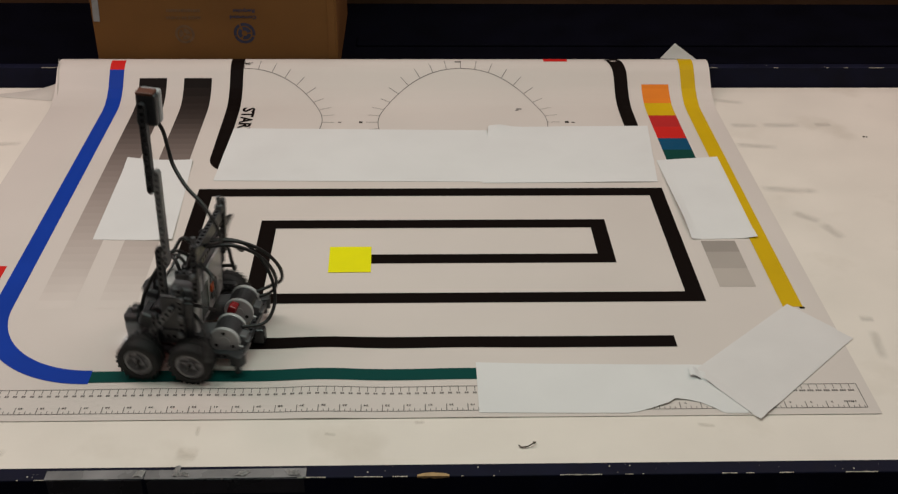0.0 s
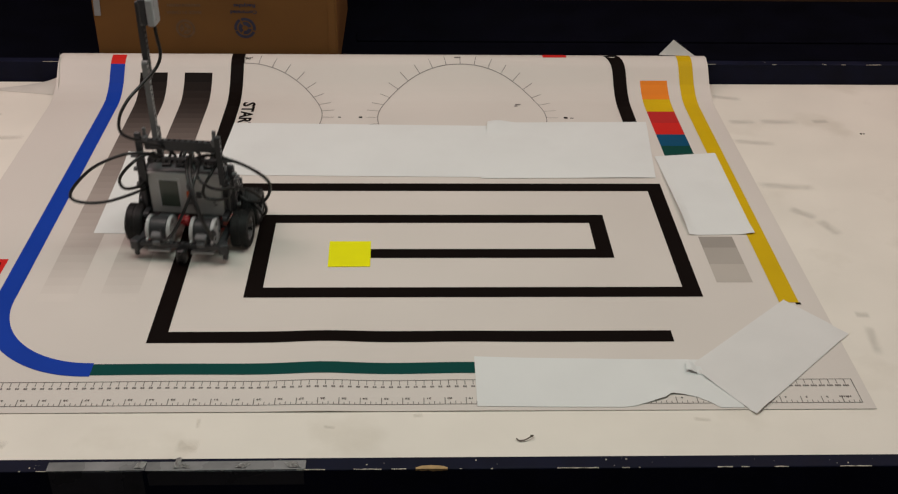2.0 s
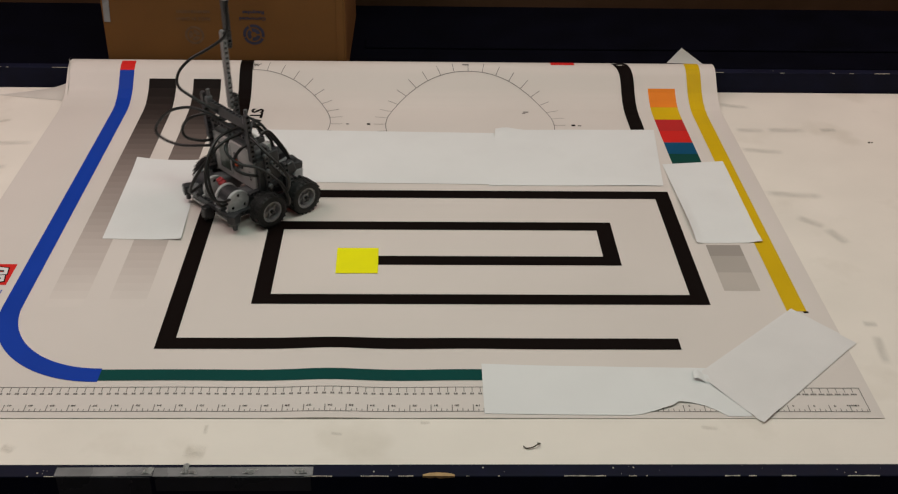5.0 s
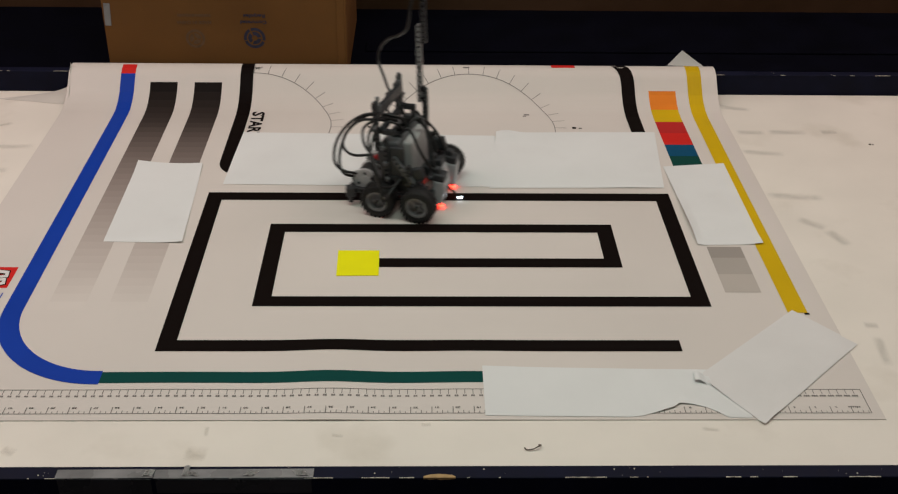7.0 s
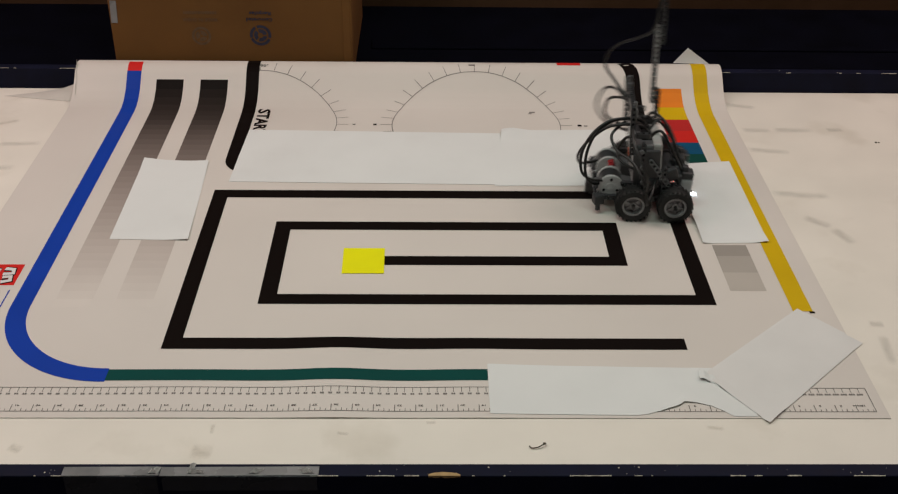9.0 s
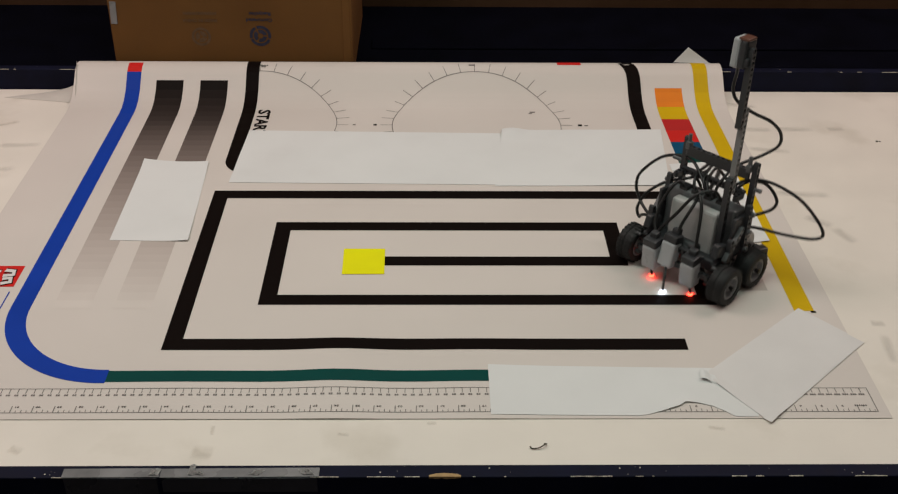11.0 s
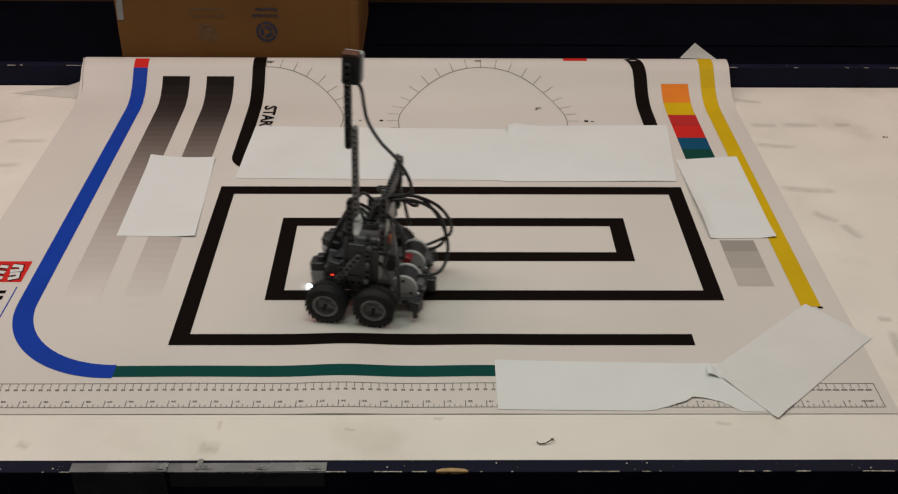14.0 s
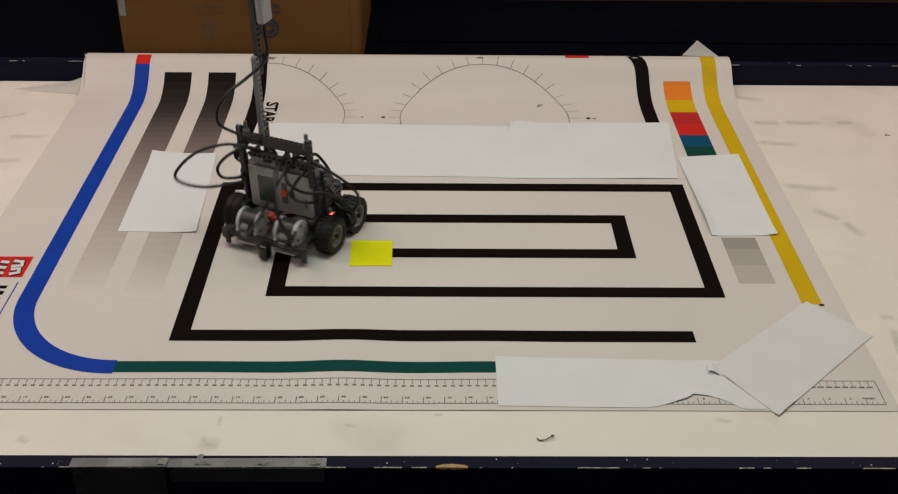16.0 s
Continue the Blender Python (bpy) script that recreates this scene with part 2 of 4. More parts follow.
def empty(name, label, category, group="", kind=""):
    ob = new(name)
    ob.empty_display_size = 0.05
    return tagged(ob, label, category, group, kind)


def add_box(bm, size, centre, turn=None, bevel=0.0):
    """A box of that size, bevelled, at a place; turn: a rotation in degrees."""
    tmp = bmesh.new()
    bmesh.ops.create_cube(tmp, size=1)
    bmesh.ops.scale(tmp, vec=size, verts=tmp.verts)
    if bevel:
        bmesh.ops.bevel(tmp, geom=tmp.edges[:], offset=bevel, segments=2, affect="EDGES", profile=0.5)
    m = Matrix.Translation(centre)
    if turn:
        m = m @ Euler([radians(a) for a in turn]).to_matrix().to_4x4()
    bmesh.ops.transform(tmp, matrix=m, verts=tmp.verts)
    merge(bm, tmp)


def merge(bm, tmp):
    table = {v: bm.verts.new(v.co) for v in tmp.verts}
    for fc in tmp.faces:
        bm.faces.new([table[v] for v in fc.verts])
    tmp.free()


def add_cyl(bm, r, length, centre, axis="X", seg=20, r2=None, bevel=0.0):
    tmp = bmesh.new()
    bmesh.ops.create_cone(tmp, cap_ends=True, segments=seg, radius1=r, radius2=r if r2 is None else r2, depth=length)
    if bevel:
        rims = [e for e in tmp.edges if abs(e.verts[0].co.z - e.verts[1].co.z) < 1e-6]
        bmesh.ops.bevel(tmp, geom=rims, offset=bevel, segments=2, affect="EDGES", profile=0.5)
    turn = {"X": (0, 90, 0), "Y": (90, 0, 0), "Z": (0, 0, 0)}[axis] if isinstance(axis, str) else axis
    m = Matrix.Translation(centre) @ Euler([radians(a) for a in turn]).to_matrix().to_4x4()
    bmesh.ops.transform(tmp, matrix=m, verts=tmp.verts)
    merge(bm, tmp)


def add_lathe(bm, profile, seg=32):
    """Turns (radius, x) points round the X axis; the profile is closed."""
    rings = []
    for k in range(seg):
        a = 2 * math.pi * k / seg
        rings.append([bm.verts.new((x, r * math.cos(a), r * math.sin(a))) for r, x in profile])
    n = len(profile)
    for k in range(seg):
        p, q = rings[k], rings[(k + 1) % seg]
        for i in range(n):
            j = (i + 1) % n
            bm.faces.new((p[i], p[j], q[j], q[i]))


def smooth_path(points, step=7):
    pts = [Vector(p) for p in points]
    pts = [2 * pts[0] - pts[1]] + pts + [2 * pts[-1] - pts[-2]]
    out = []
    for i in range(1, len(pts) - 2):
        a, b, c, d = pts[i - 1:i + 3]
        for k in range(step):
            t = k / step
            out.append(0.5 * ((2 * b) + (c - a) * t + (2 * a - 5 * b + 4 * c - d) * t * t + (3 * b - a - 3 * c + d) * t ** 3))
    return out + [pts[-2]]


def add_tube(bm, points, r, seg=8, flat=1.0):
    path = smooth_path(points)
    normal = Vector((0.3, 0.2, 1)).normalized()
    rings = []
    for i, p in enumerate(path):
        d = (path[min(i + 1, len(path) - 1)] - path[max(i - 1, 0)]).normalized()
        normal = (normal - d * normal.dot(d)).normalized()
        side = d.cross(normal)
        rings.append([bm.verts.new(p + r * (math.cos(2 * math.pi * k / seg) * normal * flat + math.sin(2 * math.pi * k / seg) * side))
                      for k in range(seg)])
    for p, q in zip(rings, rings[1:]):
        for k in range(seg):
            bm.faces.new((p[k], p[(k + 1) % seg], q[(k + 1) % seg], q[k]))
    bm.faces.new(rings[0][::-1])
    bm.faces.new(rings[-1])


U = 0.008  # one module of the building toy


def add_beam(bm, n, start, along, across, width=0.0074):
    """A studless beam of n modules with round holes, from the centre of its first hole; across: the way of the holes."""
    a, h = Vector(along).normalized(), Vector(across).normalized()
    h = (h - a * h.dot(a)).normalized()
    s = a.cross(h)
    start, half = Vector(start), width / 2
    made = []
    for i in range(n):
        c = start + a * U * i
        outer = []
        for k in range(8):
            ang = math.pi / 4 * k
            u, v = math.cos(ang), math.sin(ang)
            big = max(abs(u), abs(v))
            rounded = (i == 0 and u < -0.1) or (i == n - 1 and u > 0.1)
            scale = 1 if rounded else 1 / big
            outer.append(a * (u * scale * (half if rounded else U / 2)) + s * (v * scale * half))
        inner = [a * (0.0025 * math.cos(math.pi / 4 * k)) + s * (0.0025 * math.sin(math.pi / 4 * k)) for k in range(8)]
        vo = [[bm.verts.new(c + o + h * half * sg) for o in outer] for sg in (1, -1)]
        vi = [[bm.verts.new(c + o + h * half * sg) for o in inner] for sg in (1, -1)]
        for k in range(8):
            j = (k + 1) % 8
            bm.faces.new((vo[0][k], vo[0][j], vi[0][j], vi[0][k]))
            bm.faces.new((vo[1][j], vo[1][k], vi[1][k], vi[1][j]))
            if not (k in (7, 0) and i < n - 1 or k in (3, 4) and i > 0):
                bm.faces.new((vo[0][j], vo[0][k], vo[1][k], vo[1][j]))
            bm.faces.new((vi[0][k], vi[0][j], vi[1][j], vi[1][k]))
        made += vo[0] + vo[1]
    bmesh.ops.remove_doubles(bm, verts=made, dist=1e-5)


# ---- the hall ----
def slab(name, size, centre, mat, label, category, bevel=0.0, kind="structure"):
    bm = bmesh.new()
    add_box(bm, size, centre, bevel=bevel)
    return tagged(part(name, bm, mat), label, category, kind=kind)


GROUND = -0.76
slab("floor", (8, 8.6, 0.1), (0, 1.7, GROUND - 0.05), FLOOR, "dark smooth floor of a hall", "floor")
slab("ceiling", (8, 8.6, 0.1), (0, 1.7, CEILING + 0.05), CEIL, "pale tiled ceiling of the hall", "ceiling")
slab("wall_north", (8, 0.1, CEILING - GROUND), (0, 6.05, (CEILING + GROUND) / 2), WALL, "plain painted hall wall", "wall")
slab("wall_south", (8, 0.1, CEILING - GROUND), (0, -2.65, (CEILING + GROUND) / 2), WALL, "plain painted hall wall", "wall")
slab("wall_east", (0.1, 8.6, CEILING - GROUND), (4.05, 1.7, (CEILING + GROUND) / 2), WALL, "plain painted hall wall", "wall")
slab("wall_west", (0.1, 8.6, CEILING - GROUND), (-4.05, 1.7, (CEILING + GROUND) / 2), WALL, "plain painted hall wall", "wall")

RAIL_TOP, FRONT_IN, FRONT_OUT, BACK_IN, BACK_OUT = 0.040, 0.8935, 0.8745, 1.970, 1.989
TABLE_X = 1.18


def table():
    t = empty("game_table", "low-rimmed white robot game table with navy rails", "table")
    bm = bmesh.new()
    add_box(bm, (2 * TABLE_X, BACK_IN - FRONT_IN - 0.004, 0.018), (0, (BACK_IN + FRONT_IN) / 2, -0.009), bevel=0.001)
    part("tabletop", bm, WHITE_BOARD, t, "white painted board, scuffed")
    for name, y0, y1 in (("front_rail", FRONT_OUT, FRONT_IN), ("back_rail", BACK_IN, BACK_OUT)):
        bm = bmesh.new()
        add_box(bm, (2 * TABLE_X + 0.04, y1 - y0, RAIL_TOP + 0.075), (0, (y0 + y1) / 2, (RAIL_TOP - 0.075) / 2), bevel=0.0015)
        rail = part(name, bm, NAVY, t, "navy painted timber rail with worn edges")
        rng = random.Random(7 if y0 < 1 else 8)
        edge = y0 if y0 < 1 else y0
        x = -1.05
        while x < 1.05:
            bm = bmesh.new()
            length = rng.choice((0.002, 0.003, 0.005, 0.009, 0.016, 0.030, 0.045))
            n = max(3, int(length / 0.0022))
            for k in range(n):
                w = length / n * rng.uniform(0.55, 1.1)
                add_box(bm, (w, 0.0005 + 0.0010 * rng.random(), 0.0008), (x + length * ((k + 0.5) / n - 0.5), edge + 0.0002 + 0.0004 * rng.random(), RAIL_TOP - 0.0002), (0, 0, rng.uniform(-6, 6)))
            part("paint_chip", bm, BARE, rail)
            x += length + rng.choice((0.003, 0.006, 0.012, 0.03, 0.05, 0.09))
        for k in range(46):
            bm = bmesh.new()
            r = rng.choice((0.0003, 0.0004, 0.0005, 0.0009))
            add_cyl(bm, r, 0.0006, (rng.uniform(-0.8, 0.8), rng.uniform(y0 + 0.003, y1 - 0.002), RAIL_TOP + 0.0001), "Z", 7)
            part("paint_speck", bm, DUST if r < 0.0006 else BARE, rail)
    for sx in (-1, 1):
        bm = bmesh.new()
        add_box(bm, (0.019, BACK_IN - FRONT_IN - 0.003, RAIL_TOP + 0.075), (sx * (TABLE_X + 0.0105), (FRONT_IN + BACK_IN) / 2, (RAIL_TOP - 0.075) / 2), bevel=0.0015)
        part("side_rail", bm, NAVY, t)
        for y in (1.0, 1.86):
            bm = bmesh.new()
            add_box(bm, (0.06, 0.06, -0.018 - GROUND), (sx * 1.1, y, (GROUND - 0.018) / 2), bevel=0.003)
            part("leg", bm, NAVY_DULL, t)
    return t


table()


def dark_bench():
    """The second, navy-painted table that stands against the back rail."""
    t = empty("dark_bench", "navy painted bench standing behind the white table", "bench")
    bm = bmesh.new()
    add_box(bm, (2.6, 0.442, 0.04), (0, 2.215, -0.020), bevel=0.002)
    part("bench_top", bm, NAVY_DULL, t)
    for y, w, h in ((2.09, 0.030, 0.006), (2.20, 0.050, 0.005)):
        bm = bmesh.new()
        add_box(bm, (1.40, w, h), (0.58, y, h / 2 - 0.0005), bevel=0.003)
        part("bench_batten", bm, NAVY_DULL, t)
    for x in (-1.2, 1.2):
        bm = bmesh.new()
        add_box(bm, (0.06, 0.3, -GROUND - 0.040), (x, 2.2, (GROUND - 0.040) / 2), bevel=0.003)
        part("bench_leg", bm, NAVY_DULL, t)
    bm = bmesh.new()
    add_box(bm, (2.8, 0.03, 0.96), (0, 2.456, GROUND + 0.48), bevel=0.003)
    tagged(part("wooden_panel", bm, BROWN_WOOD), "brown wooden panel behind the navy bench", "panel")


dark_bench()


def cardboard_box():
    x0, x1, y0, y1, z0, z1 = -0.607, -0.147, 2.03, 2.36, 0.0, 0.33
    box = empty("cardboard_box", "closed brown cardboard carton standing upside down", "box")
    bm = bmesh.new()
    add_box(bm, (x1 - x0, y1 - y0, z1 - z0), ((x0 + x1) / 2, (y0 + y1) / 2, (z0 + z1) / 2), bevel=0.004)
    part("carton", bm, CARD, box)
    bm = bmesh.new()
    add_box(bm, (0.014, 0.003, z1 - z0 - 0.02), (x1 - 0.011, y0 - 0.0012, (z0 + z1) / 2), bevel=0.001)
    part("corner_seam", bm, CARD, box, "folded glue seam")
    bm = bmesh.new()
    add_box(bm, (0.012, 0.0012, 0.044), (x0 + 0.010, y0 - 0.0006, 0.130), (0, 3, 0), 0.0004)
    part("tape_end", bm, TAPE, box, "strip of grey tape")
    y = y0 - 0.0004

    def ring(cx, cz, r0, r1, gaps, mat, name):
        bm = bmesh.new()
        for a0, a1 in gaps:
            n = max(3, int((a1 - a0) / 12))
            prev = None
            for k in range(n + 1):
                a = radians(a0 + (a1 - a0) * k / n)
                pair = [bm.verts.new((cx + r * math.cos(a), y, cz + r * math.sin(a))) for r in (r0, r1)]
                if prev:
                    bm.faces.new((prev[0], prev[1], pair[1], pair[0]))
                prev = pair
        return part(name, bm, mat, box)

    ring(-0.323, 0.085, 0.0150, 0.0205, [(200, 335), (345, 470), (480, 555)], CARD_INK, "printed_ring")
    ring(-0.323, 0.085, 0.0055, 0.0125, [(10, 110), (130, 230), (250, 350)], CARD_INK, "printed_arrows")
    ring(-0.436, 0.083, 0.0135, 0.0185, [(0, 360)], CARD_FAINT, "printed_seal")
    ring(-0.436, 0.083, 0.003, 0.011, [(0, 100), (120, 220), (240, 340)], CARD_FAINT, "printed_seal_mark")
    rng = random.Random(3)
    for cx, cz, w, mat in ((-0.436, 0.1295, 0.060, CARD_FAINT),):
        bm = bmesh.new()
        x = cx - w / 2
        while x < cx + w / 2:
            lw = rng.uniform(0.002, 0.0042)
            add_box(bm, (lw, 0.0003, 0.0055), (x + lw / 2, y0 - 0.0003, cz))
            x += lw + 0.0012
        part("print_bar", bm, mat, box)
    return box


CARTON = cardboard_box()


# ---- the printed mat: a vinyl sheet that lies flat and drapes over the back rail ----
MAT_X0, MAT_X1, MAT_Y0, LIFT = -0.6615, 0.5545, 1.0135, 0.0012
PROFILE = [(1.860, 0.0), (1.880, 0.0018), (1.900, 0.0075), (1.920, 0.018), (1.937, 0.0325), (1.949, 0.0432), (1.960, 0.0490),
           (1.972, 0.0515), (1.985, 0.0495), (1.998, 0.0440), (2.014, 0.0345)]
ARC = [0.0]
for (ya, za), (yb, zb) in zip(PROFILE, PROFILE[1:]):
    ARC.append(ARC[-1] + math.hypot(yb - ya, zb - za))
V_END = 1.860 + ARC[-1]


def bell(x, c, w):
    return math.exp(-((x - c) / w) ** 2)


def on_mat(x, v, up=0.0):
    """The place on the mat's surface; v runs away from the near edge along the sheet."""
    if v <= 1.860:
        wave = 0.0036 * bell(x, -0.115, 0.05) * bell(v, 1.115, 0.095) + 0.0016 * bell(x, 0.06, 0.06) * bell(v, 1.10, 0.08)
        wave += 0.0010 * bell(x, -0.30, 0.08) * bell(v, 1.07, 0.05)
        wave *= min(1.0, max(0.0, (1.27 - v) / 0.12))
        return Vector((x, v, LIFT + wave + up))
    s = v - 1.860
    for i in range(len(ARC) - 1):
        if s <= ARC[i + 1] or i == len(ARC) - 2:
            t = (s - ARC[i]) / (ARC[i + 1] - ARC[i])
            (ya, za), (yb, zb) = PROFILE[i], PROFILE[i + 1]
            dy, dz = yb - ya, zb - za
            ln = math.hypot(dy, dz)
            return Vector((x, ya + dy * t - up * dz / ln, LIFT + za + dz * t + up * dy / ln))


KNOTS = [1.0135 + 0.0145 * k for k in range(58)] + [1.860] + [1.860 + (a * (3 - k) + b * k) / 3 for a, b in zip(ARC, ARC[1:]) for k in (1, 2, 3)]


def knots(v0, v1):
    """The stretch from v0 to v1, cut where the sheet itself is cut, so that print and sheet bend alike."""
    lo, hi = min(v0, v1), max(v0, v1)
    cuts = [lo] + [k for k in KNOTS if lo + 0.0008 < k < hi - 0.0008] + [hi]
    return cuts if v0 < v1 else cuts[::-1]


def spans(a, b, step):
    n = max(1, math.ceil(abs(b - a) / step - 1e-6))
    return [a + (b - a) * k / n for k in range(n + 1)]


def add_patch(bm, x0, x1, v0, v1, up=0.0004, step=0.012):
    xs, vs = spans(x0, x1, 0.02), knots(v0, v1)
    grid = [[bm.verts.new(on_mat(x, v, up)) for x in xs] for v in vs]
    for r, q in zip(grid, grid[1:]):
        for i in range(len(xs) - 1):
            bm.faces.new((r[i], r[i + 1], q[i + 1], q[i]))


def add_ribbon(bm, points, width, up=0.0004):
    """A printed line of that width through plan points (x, v)."""
    pairs = []
    for i, p in enumerate(points):
        a, b = points[max(i - 1, 0)], points[min(i + 1, len(points) - 1)]
        dx, dv = b[0] - a[0], b[1] - a[1]
        ln = math.hypot(dx, dv)
        nx, nv = -dv / ln * width / 2, dx / ln * width / 2
        pairs.append((bm.verts.new(on_mat(p[0] + nx, p[1] + nv, up)), bm.verts.new(on_mat(p[0] - nx, p[1] - nv, up))))
    for (a, b), (c, d) in zip(pairs, pairs[1:]):
        bm.faces.new((a, b, d, c))


def arc_points(cx, cv, r, a0, a1, step=4):
    n = max(2, int(abs(a1 - a0) / step))
    return [(cx + r * math.cos(radians(a0 + (a1 - a0) * k / n)), cv + r * math.sin(radians(a0 + (a1 - a0) * k / n))) for k in range(n + 1)]


def text_mesh(body, size):
    """Flat verts and faces of a word in the built-in font, left-aligned on its baseline."""
    cu = bpy.data.curves.new("word", "FONT")
    cu.body, cu.size, cu.resolution_u, cu.offset = body, size, 2, size * 0.034 if len(body) > 3 else size * 0.018
    ob = bpy.data.objects.new("word", cu)
    me = bpy.data.meshes.new_from_object(ob)
    data = [tuple(v.co) for v in me.vertices], [tuple(p.vertices) for p in me.polygons]
    bpy.data.objects.remove(ob)
    bpy.data.curves.remove(cu)
    bpy.data.meshes.remove(me)
    return data


def add_text(bm, body, size, place, stretch=1.0, up=0.0005):
    """place: from letter x, y to plan x, v."""
    verts, faces = text_mesh(body, size)
    vs = [bm.verts.new(on_mat(*place(x * stretch, y), up)) for x, y, _ in verts]
    for fc in faces:
        bm.faces.new([vs[i] for i in fc])


def carton_words(box):
    """The carton stands on its head, so its lettering does too."""
    for body, size, cx, cz, w, mat in (("MADE IN CHINA", 0.0085, -0.436, 0.1155, 0.066, CARD_FAINT), ("Corrugated", 0.0090, -0.323, 0.1165, 0.050, CARD_INK), ("Recycles", 0.0090, -0.321, 0.1290, 0.041, CARD_INK)):
        verts, faces = text_mesh(body, size)
        x0, x1 = min(v[0] for v in verts), max(v[0] for v in verts)
        bm = bmesh.new()
        vs = [bm.verts.new((cx + w / 2 - (x - x0) * w / (x1 - x0), 2.0292, cz + size * 0.35 - y)) for x, y, _ in verts]
        for fc in faces:
            bm.faces.new([vs[i] for i in fc])
        part("printed_word", bm, mat, box)


carton_words(CARTON)


def printed_mat():
    m = empty("practice_mat", "white vinyl robot test mat with printed coloured lines", "mat")
    bm = bmesh.new()
    xs, vs = spans(MAT_X0, MAT_X1, 0.02), knots(MAT_Y0, V_END)
    top = [[bm.verts.new(on_mat(x, v)) for x in xs] for v in vs]
    low = [[bm.verts.new(on_mat(x, v, -0.0007)) for x in xs] for v in vs]
    for i in range(len(vs) - 1):
        for j in range(len(xs) - 1):
            bm.faces.new((top[i][j], top[i][j + 1], top[i + 1][j + 1], top[i + 1][j]))
            bm.faces.new((low[i][j], low[i + 1][j], low[i + 1][j + 1], low[i][j + 1]))
    for j in range(len(xs) - 1):
        bm.faces.new((low[0][j], low[0][j + 1], top[0][j + 1], top[0][j]))
        bm.faces.new((top[-1][j], top[-1][j + 1], low[-1][j + 1], low[-1][j]))
    for i in range(len(vs) - 1):
        bm.faces.new((top[i][0], top[i + 1][0], low[i + 1][0], low[i][0]))
        bm.faces.new((low[i][-1], low[i + 1][-1], top[i + 1][-1], top[i][-1]))
    rim = set(top[0] + top[-1] + low[0] + low[-1] + [r[k] for r in top + low for k in (0, -1)])
    for e in bm.edges:
        e.smooth = not (e.verts[0] in rim and e.verts[1] in rim)
    part("vinyl_sheet", bm, VINYL, m, smooth=True)

    # the black spiral, outer corners of a line one inch wide
    W = 0.0240
    out_l, out_r, mid_l, in_r = -0.343, 0.3965, -0.2325, 0.289
    legs = [(out_l, 0.3363, 1.1475, 1.1475 + W), (out_l, out_l + W, 1.1475 + W, 1.5445), (out_l, out_r, 1.5445, 1.5690),
            (out_r - W, out_r, 1.249 + W, 1.5445), (mid_l, out_r, 1.249, 1.249 + W), (mid_l, mid_l + W, 1.249 + W, 1.446),
            (mid_l, in_r, 1.446, 1.470), (in_r - W, in_r, 1.348 + W, 1.446), (-0.075, in_r, 1.348, 1.348 + W)]
    for x0, x1, v0, v1 in legs:
        bm = bmesh.new()
        add_patch(bm, x0, x1, v0, v1)
        part("spiral_line", bm, INK, m, "black printed line")

    # blue, green, yellow and the two black edge lines
    bm = bmesh.new()
    add_ribbon(bm, [(-0.551, v) for v in knots(1.962, 1.2425)] + arc_points(-0.402, 1.2425, 0.149, 180, 270, 3)[1:] + [(-0.3985, 1.0935)], 0.0265)
    part("blue_line", bm, BLUE, m, "blue printed line with a round corner")
    bm = bmesh.new()
    add_ribbon(bm, [(-0.551, v) for v in knots(1.962, 1.988)], 0.0265)
    part("red_line", bm, RED, m, "short red printed line")
    bm = bmesh.new()
    add_patch(bm, -0.3985, 0.30, 1.0825, 1.1045)
    part("green_line", bm, GREEN, m, "dark green printed line")
    bm = bmesh.new()
    add_ribbon(bm, [(0.5115 + 0.0 * v, v) for v in knots(1.2345, 2.01)], 0.0270)
    part("yellow_line", bm, YELLOW, m, "yellow printed line")
    bm = bmesh.new()
    add_patch(bm, 0.520, 0.527, 1.230, 1.2345)
    part("line_tick", bm, INK, m)
    bm = bmesh.new()
    add_ribbon(bm, [(-0.330, v) for v in knots(2.01, 1.675)] + arc_points(-0.290, 1.675, 0.040, 180, 260, 8)[1:], 0.0240)
    part("edge_line", bm, INK, m, "black printed line")
    bm = bmesh.new()
    bend = smooth_path([(0.3853, 1.938, 0), (0.3848, 1.950, 0), (0.3835, 1.961, 0), (0.3812, 1.971, 0), (0.3780, 1.980, 0), (0.3738, 1.989, 0), (0.3690, 1.998, 0)], 5)
    add_ribbon(bm, [(0.3853, v) for v in knots(1.775, 1.936)] + [(q.x, q.y) for q in bend], 0.0250, 0.0008)
    part("edge_line", bm, INK, m, "black printed line")
    bm = bmesh.new()
    add_patch(bm, 0.243, 0.288, 1.9845, 2.0)
    part("red_patch", bm, RED, m)

    # two grey scales in steps
    steps = 36
    greys = []
    for k in range(steps):
        x = k / (steps - 1)
        g = 0.010 + 0.24 * x if x < 0.15 else 0.046 + 0.614 * ((x - 0.15) / 0.85) ** 1.08
        warm = 0.74 + 0.175 * x
        greys.append(material("grey_step_ink", (g, g * warm, g * warm * (0.885 + 0.04 * x)), 0.65 - 0.15 * x, vary=0.03, scale=14, spec=0.06 + 0.24 * x * x))
    sample_greys = [material("grey_sample_ink", (g, g * 0.90, g * 0.81), 0.6, vary=0.03, scale=14, spec=0.1) for g in (0.33, 0.40, 0.47)]
    for x0, x1 in ((-0.5085, -0.4580), (-0.4265, -0.3755)):
        for k in range(steps):
            bm = bmesh.new()
            va, vb = 1.945 - 0.705 * k / steps, 1.945 - 0.705 * (k + 1) / steps
